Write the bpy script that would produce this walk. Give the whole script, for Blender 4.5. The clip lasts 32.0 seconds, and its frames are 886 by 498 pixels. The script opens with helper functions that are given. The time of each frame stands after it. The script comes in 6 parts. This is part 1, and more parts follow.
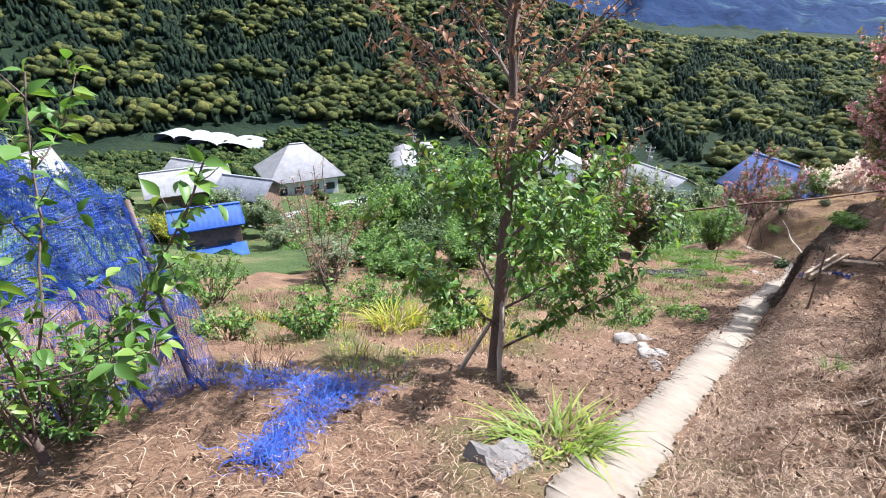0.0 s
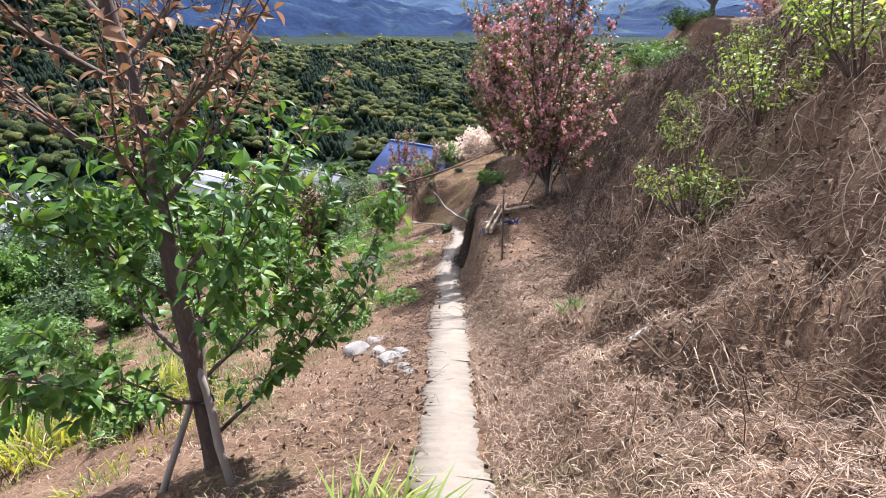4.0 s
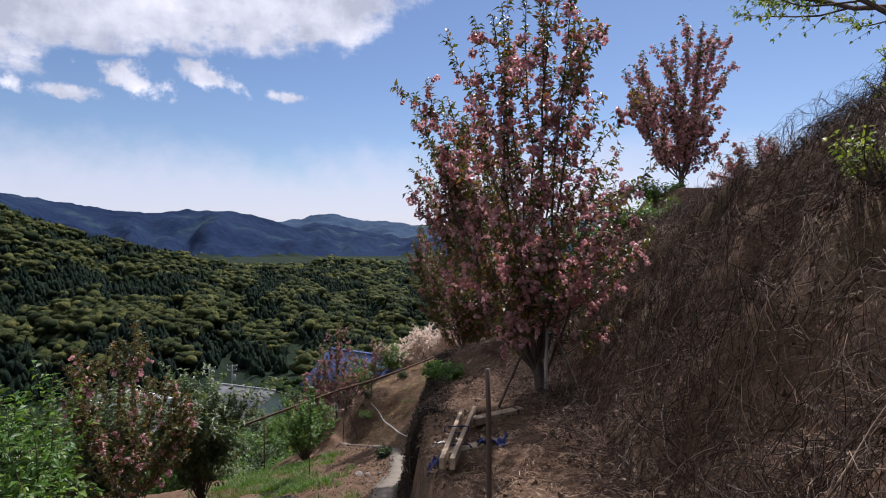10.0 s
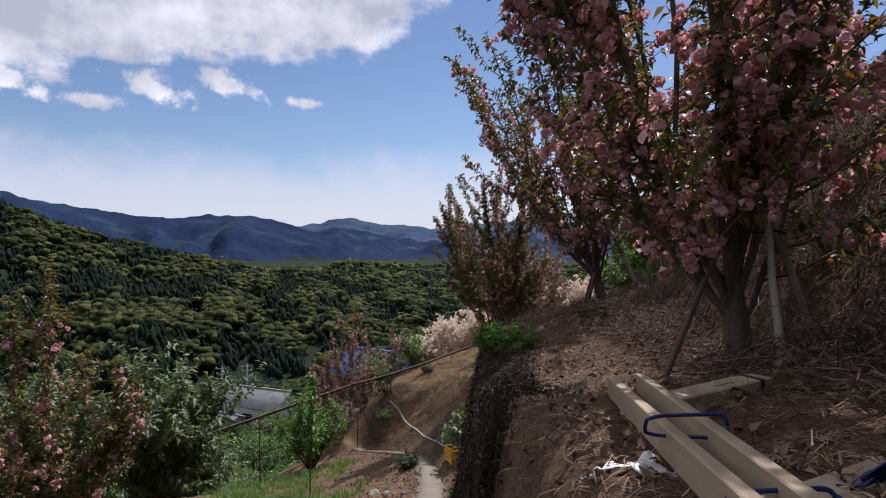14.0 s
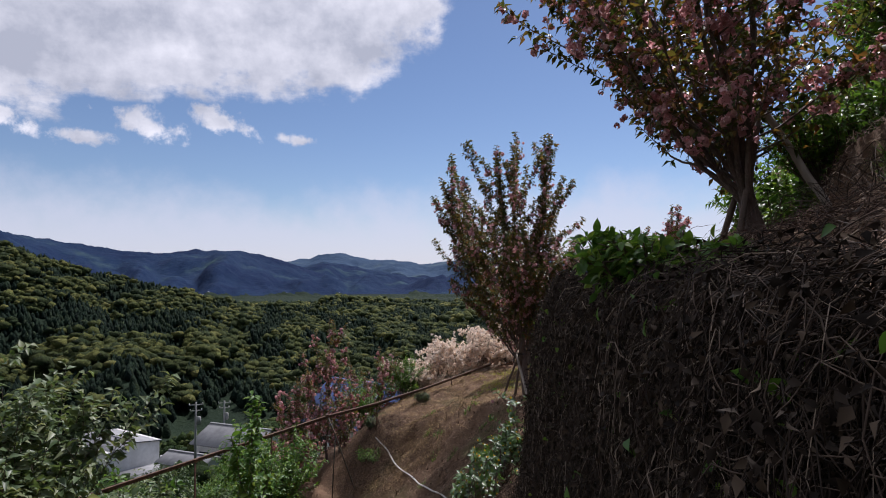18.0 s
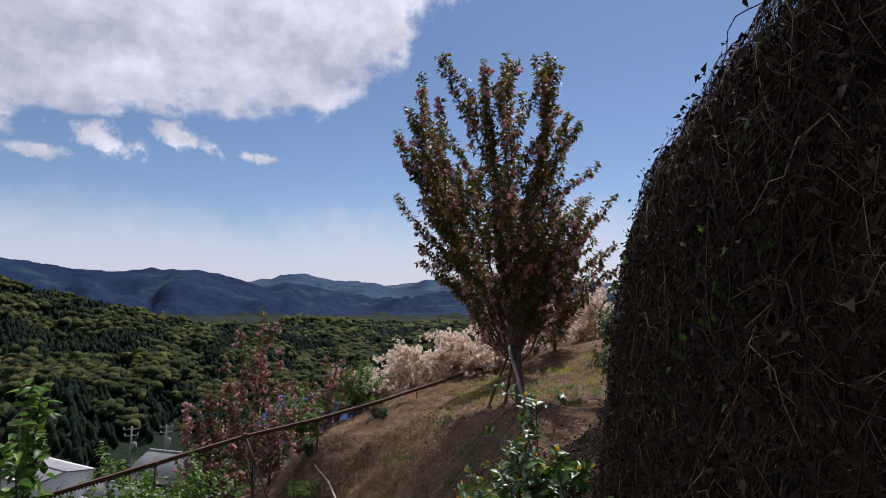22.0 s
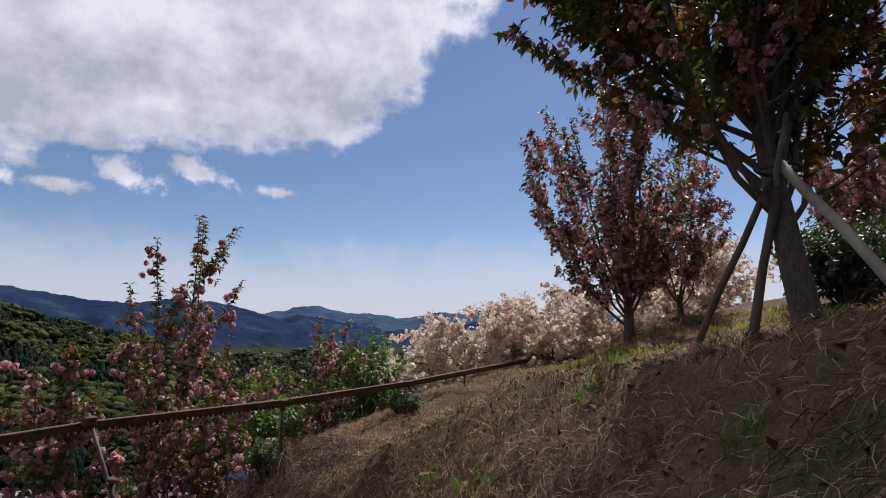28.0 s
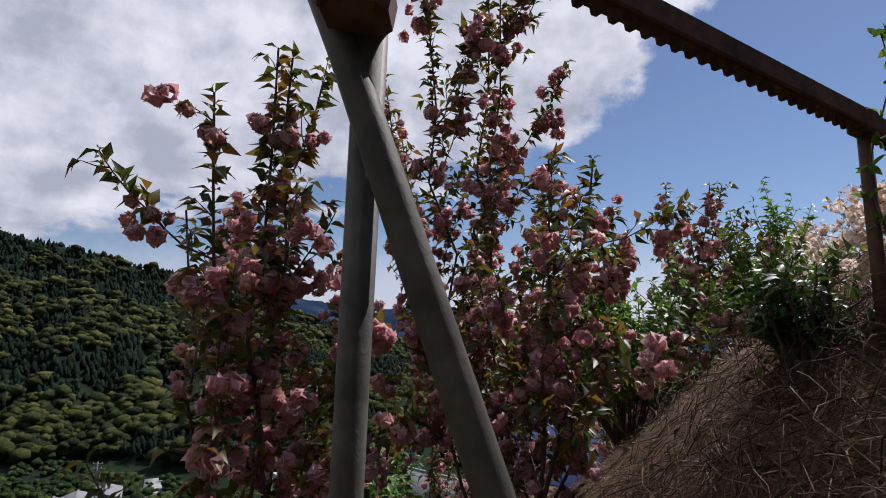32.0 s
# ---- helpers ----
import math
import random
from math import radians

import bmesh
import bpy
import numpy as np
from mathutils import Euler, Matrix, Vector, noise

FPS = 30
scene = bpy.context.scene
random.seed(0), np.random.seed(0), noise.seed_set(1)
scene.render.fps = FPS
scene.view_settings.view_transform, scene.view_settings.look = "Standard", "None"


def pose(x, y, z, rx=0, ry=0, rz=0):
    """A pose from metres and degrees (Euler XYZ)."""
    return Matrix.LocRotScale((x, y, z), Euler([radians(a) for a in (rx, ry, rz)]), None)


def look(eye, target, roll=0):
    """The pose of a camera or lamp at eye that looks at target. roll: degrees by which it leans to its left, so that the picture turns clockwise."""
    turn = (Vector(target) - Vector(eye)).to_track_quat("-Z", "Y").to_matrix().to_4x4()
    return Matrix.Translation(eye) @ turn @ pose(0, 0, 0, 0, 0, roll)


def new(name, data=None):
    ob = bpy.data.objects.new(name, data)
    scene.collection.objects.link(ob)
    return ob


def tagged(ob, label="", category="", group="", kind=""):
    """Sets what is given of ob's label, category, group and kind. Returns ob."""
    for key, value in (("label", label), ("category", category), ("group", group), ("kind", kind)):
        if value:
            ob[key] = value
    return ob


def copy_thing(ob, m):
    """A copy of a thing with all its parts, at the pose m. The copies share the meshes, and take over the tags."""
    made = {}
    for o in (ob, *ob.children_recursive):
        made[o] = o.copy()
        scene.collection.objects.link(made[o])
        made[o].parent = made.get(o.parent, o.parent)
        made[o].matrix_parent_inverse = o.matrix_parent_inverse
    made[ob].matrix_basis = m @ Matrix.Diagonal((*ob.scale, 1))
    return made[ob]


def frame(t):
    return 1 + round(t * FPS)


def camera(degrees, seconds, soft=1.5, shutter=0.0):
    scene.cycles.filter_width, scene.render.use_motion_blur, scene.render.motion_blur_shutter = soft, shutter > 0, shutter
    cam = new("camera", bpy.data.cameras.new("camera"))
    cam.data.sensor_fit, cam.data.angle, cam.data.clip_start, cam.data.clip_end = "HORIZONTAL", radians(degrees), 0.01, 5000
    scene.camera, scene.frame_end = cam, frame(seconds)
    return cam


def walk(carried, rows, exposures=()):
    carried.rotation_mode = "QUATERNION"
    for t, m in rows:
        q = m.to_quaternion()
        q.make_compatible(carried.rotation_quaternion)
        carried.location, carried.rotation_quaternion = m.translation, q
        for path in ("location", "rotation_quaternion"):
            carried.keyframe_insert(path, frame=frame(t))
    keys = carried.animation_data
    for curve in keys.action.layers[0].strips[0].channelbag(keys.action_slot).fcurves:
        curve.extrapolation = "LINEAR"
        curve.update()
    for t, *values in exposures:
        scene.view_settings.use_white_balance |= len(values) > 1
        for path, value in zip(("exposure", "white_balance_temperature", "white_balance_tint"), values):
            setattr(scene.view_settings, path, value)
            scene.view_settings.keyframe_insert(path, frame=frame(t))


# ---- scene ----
cam = camera(77.57, 32.0, 1.0)
PATH = [
    (0, 0.73, -2.01, 0.98, 64.72, -1.20, 41.23),
    (0.5, 0.54, -2.21, 0.92, 64.83, -0.57, 30.58),
    (1, 0.46, -2.21, 0.81, 64.88, -0.07, 21.68),
    (1.5, 0.32, -2.20, 0.69, 64.77, 0.08, 13.30),
    (2, 0.09, -1.97, 0.78, 64.69, 0.30, 10.83),
    (2.5, 0.02, -1.80, 0.78, 64.61, 0.41, 11.02),
    (4.5, -0.02, -0.45, 0.18, 68.49, 0.05, 3.06),
    (5, 0.00, 0.00, 0.00, 71.44, 0.01, 2.29),
    (5.5, -0.08, 0.28, -0.12, 71.82, 0.06, 1.79),
    (6, -0.06, 0.61, -0.18, 74.60, 0.38, 1.44),
    (6.25, -0.07, 0.79, -0.20, 79.00, 0.46, 1.26),
    (6.5, -0.07, 0.96, -0.22, 83.40, 0.54, 1.08),
    (6.75, -0.03, 1.13, -0.30, 84.89, 0.48, 0.93),
    (7, -0.00, 1.30, -0.37, 86.38, 0.43, 0.78),
    (8, 0.04, 2.03, -0.75, 87.10, 0.05, 0.04),
    (9, 0.02, 3.16, -1.16, 87.99, 0.20, -0.47),
    (10, -0.09, 4.07, -1.48, 88.20, -0.19, -0.31),
    (11, -0.16, 5.03, -1.81, 88.36, -0.09, 0.54),
    (12, -0.36, 6.03, -2.26, 88.56, -0.25, 1.59),
    (13, -0.44, 7.07, -2.65, 88.48, 0.17, 1.75),
    (14, -0.61, 8.10, -2.97, 88.59, 0.14, 1.56),
    (14.5, -0.64, 8.64, -3.20, 88.70, 0.01, 1.60),
    (16.5, -0.88, 10.55, -3.72, 89.60, 0.49, 1.38),
    (17, -0.95, 11.09, -3.93, 91.05, 0.27, 0.96),
    (18, -1.04, 12.22, -4.29, 92.25, 0.19, 0.47),
    (19, -1.15, 13.26, -4.60, 92.82, 0.19, -0.58),
    (20, -1.11, 14.35, -4.95, 94.01, 0.01, -1.31),
    (21, -1.13, 15.34, -5.22, 94.43, -0.21, -2.64),
    (22, -1.08, 16.21, -5.45, 94.53, -0.30, -3.22),
    (23, -1.06, 17.15, -5.79, 94.63, -0.35, -3.31),
    (24, -1.16, 18.43, -6.17, 94.64, -0.10, -3.02),
    (25, -1.22, 19.72, -6.51, 94.46, 0.78, -1.74),
    (25.5, -1.27, 20.33, -6.69, 94.69, 0.03, -1.28),
    (27.5, -1.48, 22.43, -7.35, 97.82, -0.34, -1.94),
    (28, -1.64, 23.01, -7.54, 97.93, -0.53, -1.87),
    (28.5, -1.78, 23.62, -7.74, 97.96, -0.19, -1.76),
    (29, -1.99, 24.17, -7.95, 97.53, -0.41, -1.62),
    (29.5, -2.22, 24.85, -8.16, 96.60, 0.40, -0.54),
    (30, -2.49, 25.56, -8.38, 97.10, -0.04, 0.70),
    (30.5, -2.82, 26.21, -8.61, 98.27, -1.05, 0.83),
    (31, -3.21, 26.69, -8.86, 98.14, -0.96, 5.39),
    (31.5, -3.59, 27.14, -9.00, 97.96, -0.46, 14.39),
    (32, -3.93, 27.40, -9.14, 98.14, -0.35, 21.46),
]

walk(cam, [(t, pose(x, y, z, a, b, c)) for t, x, y, z, a, b, c in PATH],
     [(0, 1.76, 5800, 16), (2.5, 1.76, 5800, 16), (4.5, 1.63, 5800, 18), (6, 1.24, 5850, 20), (7, 0.56, 5950, 20), (9, 0.34, 5950, 19), (14, 0.26, 6000, 19), (20, 0.14, 6000, 19), (26, 0.04, 6000, 18), (32, 0.02, 6000, 18)])

# ---------- daylight ----------
SUN_AZ, SUN_EL = radians(28), radians(53)
world = bpy.data.worlds.new("sky")
scene.world = world
world.use_nodes = True
WN, WL = world.node_tree.nodes, world.node_tree.links
WN.clear()


def wnode(kind, **values):
    n = WN.new(kind)
    for key, value in values.items():
        n.inputs[int(key[1:])].default_value = value
    return n


def wmath(op, a, b=None, c=None):
    n = WN.new("ShaderNodeMath")
    n.operation = op
    for i, v in enumerate((a, b, c)):
        if v is None:
            continue
        if isinstance(v, (int, float)):
            n.inputs[i].default_value = v
        else:
            WL.new(v, n.inputs[i])
    return n.outputs[0]


def build_sky():
    sky = WN.new("ShaderNodeTexSky")
    sky.sky_type, sky.sun_disc, sky.sun_elevation, sky.sun_rotation = "NISHITA", False, SUN_EL, SUN_AZ
    sky.altitude, sky.air_density, sky.dust_density, sky.ozone_density = 300, 1.0, .25, 2.2
    tc = WN.new("ShaderNodeTexCoord")
    sep = WN.new("ShaderNodeSeparateXYZ")
    WL.new(tc.outputs["Generated"], sep.inputs[0])
    up = wmath("ADD", wmath("MAXIMUM", sep.outputs[2], 0.0), .12)
    px, py = wmath("DIVIDE", sep.outputs[0], up), wmath("DIVIDE", sep.outputs[1], up)
    plane = WN.new("ShaderNodeCombineXYZ")
    WL.new(px, plane.inputs[0])
    WL.new(py, plane.inputs[1])

    def clouds(scale, detail, rough, off=0.0):
        n = WN.new("ShaderNodeTexNoise")
        n.inputs["Scale"].default_value, n.inputs["Detail"].default_value, n.inputs["Roughness"].default_value = scale, detail, rough
        shift = WN.new("ShaderNodeVectorMath")
        shift.operation = "ADD"
        shift.inputs[1].default_value = (off, off * .7, 0)
        WL.new(plane.outputs[0], shift.inputs[0])
        WL.new(shift.outputs[0], n.inputs["Vector"])
        return n.outputs["Fac"]

    def lumps(scale, detail, rough):
        n = WN.new("ShaderNodeTexNoise")
        n.inputs["Scale"].default_value, n.inputs["Detail"].default_value, n.inputs["Roughness"].default_value = scale, detail, rough
        WL.new(tc.outputs["Generated"], n.inputs["Vector"])
        return n.outputs["Fac"]

    fluff = clouds(3.2, 9, .6, 3.1)
    big = clouds(1.1, 4, .5, 7.7)
    fine = clouds(9, 6, .6, 1.3)
    wobble = wmath("ADD", wmath("MULTIPLY", wmath("SUBTRACT", fluff, .5), 1.1), wmath("MULTIPLY", wmath("SUBTRACT", lumps(11, 9, .62), .5), 1.5))
    # the bank of cumulus overhead and to the west
    edge = wmath("MAXIMUM", wmath("SUBTRACT", py, 2.3), wmath("SUBTRACT", wmath("MULTIPLY_ADD", px, 1.6, py), 1.75))
    bank = wmath("ADD", wmath("MULTIPLY", edge, -1.5), wobble)
    bank = wmath("SUBTRACT", bank, wmath("MULTIPLY", wmath("MAXIMUM", wmath("SUBTRACT", .46, big), 0.0), 3.0))
    bank = wmath("SUBTRACT", bank, wmath("MULTIPLY", wmath("MAXIMUM", wmath("SUBTRACT", .5, py), 0.0), 2.5))
    # small separate puffs
    curl = wmath("SUBTRACT", lumps(24, 8, .62), .5)
    for az, el, wide, tall in ((28.6, 13.2, 3.4, 2.0), (22.2, 14.3, 3.2, 2.1), (15.2, 13.0, 1.8, .9), (33.8, 11.8, 2.6, .9), (41, 12.8, 3.0, 2.6)):
        a, e = radians(az), radians(el)
        cx, cy = -math.sin(a) * math.cos(e) / (math.sin(e) + .12), math.cos(a) * math.cos(e) / (math.sin(e) + .12)
        k = 1 / (math.sin(e) + .12)
        dx = wmath("DIVIDE", wmath("SUBTRACT", px, cx), radians(wide) * k)
        dy = wmath("DIVIDE", wmath("SUBTRACT", py, cy), radians(tall) * k * k)
        r = wmath("SQRT", wmath("ADD", wmath("MULTIPLY", dx, dx), wmath("MULTIPLY", dy, dy)))
        puff = wmath("ADD", wmath("MULTIPLY", wmath("SUBTRACT", .9, r), .7), wmath("MULTIPLY", curl, 2.0))
        bank = wmath("MAXIMUM", bank, puff)
    cover = WN.new("ShaderNodeMapRange")
    cover.interpolation_type = "SMOOTHSTEP"
    WL.new(bank, cover.inputs[0])
    cover.inputs[1].default_value, cover.inputs[2].default_value = 0.0, .42
    # low streaky haze
    low = WN.new("ShaderNodeMapRange")
    low.interpolation_type = "SMOOTHSTEP"
    WL.new(wmath("ADD", sep.outputs[2], wmath("MULTIPLY", wmath("SUBTRACT", lumps(6, 8, .62), .5), .2)), low.inputs[0])
    low.inputs[1].default_value, low.inputs[2].default_value = .17, .06
    low.inputs[3].default_value, low.inputs[4].default_value = 0.0, .72
    # cloud brightness: thick parts greyer underneath
    shade = WN.new("ShaderNodeValToRGB")
    shade.color_ramp.elements[0].position, shade.color_ramp.elements[0].color = .4, (10.5, 10.5, 10.6, 1)
    shade.color_ramp.elements[1].position, shade.color_ramp.elements[1].color = .6, (5.4, 5.7, 6.3, 1)
    WL.new(wmath("MULTIPLY_ADD", lumps(8.5, 8, .6), .6, wmath("MULTIPLY", clouds(1.9, 7, .55, 9.2), .4)), shade.inputs[0])
    mix1 = WN.new("ShaderNodeMix")
    mix1.data_type = "RGBA"
    WL.new(low.outputs[0], mix1.inputs[0])
    WL.new(sky.outputs[0], mix1.inputs[6])
    mix1.inputs[7].default_value = (8.0, 8.1, 8.9, 1)
    mix2 = WN.new("ShaderNodeMix")
    mix2.data_type = "RGBA"
    WL.new(cover.outputs[0], mix2.inputs[0])
    WL.new(mix1.outputs[2], mix2.inputs[6])
    WL.new(shade.outputs[0], mix2.inputs[7])
    bg = WN.new("ShaderNodeBackground")
    bg.inputs[1].default_value = .075
    WL.new(mix2.outputs[2], bg.inputs[0])
    out = WN.new("ShaderNodeOutputWorld")
    WL.new(bg.outputs[0], out.inputs[0])


build_sky()
sun = new("sun", bpy.data.lights.new("sun", "SUN"))
sun.data.energy, sun.data.angle, sun.data.color = 5.0, radians(.6), (1, .95, .87)
sun.matrix_world = look((0, 0, 0), (-math.sin(SUN_AZ) * math.cos(SUN_EL), -math.cos(SUN_AZ) * math.cos(SUN_EL), -math.sin(SUN_EL)))

# ---------- materials ----------


class Mat:
    """A small builder for node materials."""

    def __init__(self, name):
        self.m = bpy.data.materials.new(name)
        self.m.use_nodes = True
        self.n, self.l = self.m.node_tree.nodes, self.m.node_tree.links
        self.n.clear()
        self.out = self.n.new("ShaderNodeOutputMaterial")
        self.tc = self.n.new("ShaderNodeTexCoord")

    def noise(self, scale, detail=4, rough=.55, stretch=None, coord="Object"):
        n = self.n.new("ShaderNodeTexNoise")
        n.inputs["Scale"].default_value, n.inputs["Detail"].default_value, n.inputs["Roughness"].default_value = scale, detail, rough
        v = self.tc.outputs[coord]
        if stretch:
            k = self.n.new("ShaderNodeMapping")
            k.inputs["Scale"].default_value = stretch
            self.l.new(v, k.inputs[0])
            v = k.outputs[0]
        self.l.new(v, n.inputs["Vector"])
        return n.outputs["Fac"]

    def island(self):
        return self.n.new("ShaderNodeNewGeometry").outputs["Random Per Island"]

    def each(self):
        return self.n.new("ShaderNodeObjectInfo").outputs["Random"]

    def ramp(self, fac, *stops):
        r = self.n.new("ShaderNodeValToRGB")
        e = r.color_ramp.elements
        while len(e) < len(stops):
            e.new(.5)
        for el, (p, c) in zip(e, stops):
            el.position, el.color = p, (*c, 1)
        self.l.new(fac, r.inputs[0])
        return r.outputs[0]

    def mix(self, fac, a, b, mode="MIX"):
        k = self.n.new("ShaderNodeMix")
        k.data_type, k.blend_type = "RGBA", mode
        for i, v in ((0, fac), (6, a), (7, b)):
            if isinstance(v, tuple):
                k.inputs[i].default_value = (*v, 1)
            elif isinstance(v, (int, float)):
                k.inputs[i].default_value = v
            else:
                self.l.new(v, k.inputs[i])
        return k.outputs[2]

    def bump(self, height, dist=.01, strength=.6):
        b = self.n.new("ShaderNodeBump")
        b.inputs["Distance"].default_value, b.inputs["Strength"].default_value = dist, strength
        self.l.new(height, b.inputs["Height"])
        return b.outputs[0]

    def surface(self, color, rough=.8, metal=0.0, normal=None, spec=.4):
        p = self.n.new("ShaderNodeBsdfPrincipled")
        p.inputs["Roughness"].default_value, p.inputs["Metallic"].default_value, p.inputs["Specular IOR Level"].default_value = rough, metal, spec
        if isinstance(color, tuple):
            p.inputs["Base Color"].default_value = (*color, 1)
        else:
            self.l.new(color, p.inputs["Base Color"])
        if normal is not None:
            self.l.new(normal, p.inputs["Normal"])
        self.l.new(p.outputs[0], self.out.inputs[0])
        self.p = p
        return self.m

    def leaf(self, color, through_part=.4, through_tint=(1, 1, 1), rough=.5, gloss=.35):
        """Thin foliage that lets light through."""
        p = self.n.new("ShaderNodeBsdfPrincipled")
        p.inputs["Roughness"].default_value, p.inputs["Specular IOR Level"].default_value = rough, gloss
        t = self.n.new("ShaderNodeBsdfTranslucent")
        self.l.new(color, p.inputs["Base Color"])
        self.l.new(self.mix(1.0, color, through_tint, "MULTIPLY"), t.inputs[0])
        s = self.n.new("ShaderNodeMixShader")
        s.inputs[0].default_value = through_part
        self.l.new(p.outputs[0], s.inputs[1])
        self.l.new(t.outputs[0], s.inputs[2])
        self.l.new(s.outputs[0], self.out.inputs[0])
        return self.m


def ground_mat():
    k = Mat("dry_straw_ground")
    a = k.ramp(k.noise(2.6, 6, .65), (.28, (.034, .018, .011)), (.5, (.083, .047, .028)), (.72, (.165, .103, .064)))
    b = k.mix(k.ramp(k.noise(46, 5, .7), (.4, (0, 0, 0)), (.72, (1, 1, 1))), a, (.21, .138, .088))
    c = k.mix(k.ramp(k.noise(.55, 5, .6), (.55, (0, 0, 0)), (.68, (.6, .6, .6))), b, (.06, .08, .025))
    h = k.mix(.4, k.noise(30, 6, .75), k.noise(110, 3, .6))
    return k.surface(c, .95, normal=k.bump(h, .03, .9), spec=.15)


def bark_mat(name, dark, light):
    k = Mat(name)
    a = k.ramp(k.noise(9, 6, .65, (1, 1, .22)), (.3, dark), (.7, light))
    b = k.mix(k.ramp(k.noise(60, 3, .6, (1, 1, .3)), (.5, (0, 0, 0)), (.8, (.7, .7, .7))), a, tuple(min(1, v * 1.5) for v in light))
    return k.surface(b, .85, normal=k.bump(k.noise(40, 5, .7, (1, 1, .25)), .008, .9), spec=.25)


def wood_mat(name, dark, light):
    k = Mat(name)
    a = k.ramp(k.noise(7, 7, .6, (1, 1, .06)), (.3, dark), (.7, light))
    b = k.mix(k.ramp(k.noise(2.2, 4), (.5, (0, 0, 0)), (.75, (.5, .5, .5))), a, tuple(v * .55 for v in dark))
    return k.surface(b, .75, normal=k.bump(k.noise(26, 5, .6, (1, 1, .05)), .003, .7))


def island_mat(name, stops, rough=.9, patch=None):
    k = Mat(name)
    c = k.ramp(k.island(), *stops)
    if patch:
        c = k.mix(k.ramp(k.noise(patch[0], 4), (.42, (0, 0, 0)), (.62, (1, 1, 1))), c, patch[1], "MULTIPLY")
    return k.surface(c, rough, spec=.2)


def foliage_mat(name, stops, part_through=.4, tint=(1.3, 1.25, .7), gloss=.35):
    k = Mat(name)
    c = k.ramp(k.island(), *stops)
    c = k.mix(.5, c, k.ramp(k.noise(1.7, 3), (.3, (.72, .72, .72)), (.7, (1, 1, 1))), "MULTIPLY")
    return k.leaf(c, part_through, tint, .45, gloss)


M_GROUND = ground_mat()
M_STRAW = island_mat("dry_straw", ((0, (.03, .016, .01)), (.4, (.1, .055, .032)), (.75, (.24, .155, .095)), (1, (.45, .34, .235))))
M_BRAMBLE = island_mat("dead_vine", ((0, (.02, .012, .009)), (.5, (.06, .036, .026)), (.85, (.135, .088, .063)), (1, (.32, .24, .18))))
M_HAY = island_mat("pale_hay", ((0, (.06, .036, .014)), (.5, (.17, .105, .042)), (.85, (.33, .225, .1)), (1, (.5, .385, .2))))
M_BARK = bark_mat("cherry_bark", (.05, .036, .03), (.15, .11, .09))
M_LEAF_BRONZE = foliage_mat("bronze_green_leaf", ((0, (.04, .065, .016)), (.4, (.075, .09, .024)), (.7, (.16, .12, .032)), (1, (.2, .085, .035))))
M_LEAF_GREEN = foliage_mat("fresh_green_leaf", ((0, (.045, .11, .02)), (.6, (.09, .19, .03)), (1, (.19, .28, .05))))
M_LEAF_LIGHT = foliage_mat("light_spring_leaf", ((0, (.12, .2, .03)), (.6, (.2, .28, .05)), (1, (.32, .34, .08))), .5)
M_LEAF_DARK = foliage_mat("dark_green_leaf", ((0, (.02, .045, .012)), (.7, (.045, .085, .02)), (1, (.09, .13, .03))), .25, gloss=.3)
M_LAUREL = foliage_mat("glossy_evergreen_leaf", ((0, (.035, .085, .018)), (.6, (.06, .13, .025)), (1, (.12, .2, .04))), .3, gloss=.9)
M_YOUNG = foliage_mat("amber_young_leaf", ((0, (.4, .3, .03)), (.6, (.6, .4, .04)), (1, (.65, .3, .03))), .5)
M_LEAF_YELLOW = foliage_mat("yellow_green_leaf", ((0, (.16, .2, .02)), (.6, (.28, .32, .03)), (1, (.42, .38, .04))), .45)
M_LEAF_GREY = foliage_mat("grey_green_bamboo_leaf", ((0, (.06, .1, .04)), (.6, (.12, .17, .075)), (1, (.25, .28, .16))), .35)
M_PETAL_PINK = foliage_mat("pink_petal", ((0, (.5, .24, .25)), (.5, (.68, .4, .41)), (1, (.82, .63, .62))), .45, (1.15, .95, .95), .2)
M_PETAL_WHITE = foliage_mat("pale_petal", ((0, (.74, .6, .5)), (.5, (.85, .76, .67)), (1, (.9, .86, .81))), .45, (1.1, 1, .9), .2)
M_PETAL_BROWN = foliage_mat("reddish_young_leaf", ((0, (.16, .1, .045)), (.5, (.26, .15, .08)), (1, (.34, .2, .12))), .4, (1.1, .95, .9), .2)

# ---------- mesh helpers ----------


def mesh_of(name, verts, faces, mat, smooth=False):
    me = bpy.data.meshes.new(name)
    verts = np.asarray(verts, np.float32).reshape(-1, 3)
    faces = np.asarray(faces, np.int32)
    n, k = faces.shape
    me.vertices.add(len(verts))
    me.vertices.foreach_set("co", verts.ravel())
    me.loops.add(n * k)
    me.loops.foreach_set("vertex_index", faces.ravel())
    me.polygons.add(n)
    me.polygons.foreach_set("loop_start", np.arange(0, n * k, k, dtype=np.int32))
    me.polygons.foreach_set("loop_total", np.full(n, k, np.int32))
    if smooth:
        me.polygons.foreach_set("use_smooth", np.ones(n, bool))
    me.materials.append(mat)
    me.update(calc_edges=True)
    me.validate()
    return me


def lay(name, verts, faces, mat, parent=None, label="", smooth=False):
    """One mesh object from arrays, in its parent's space."""
    ob = new(name, mesh_of(name, verts, faces, mat, smooth))
    if parent is not None:
        ob.parent = parent
    if label:
        ob["label"] = label
    return ob


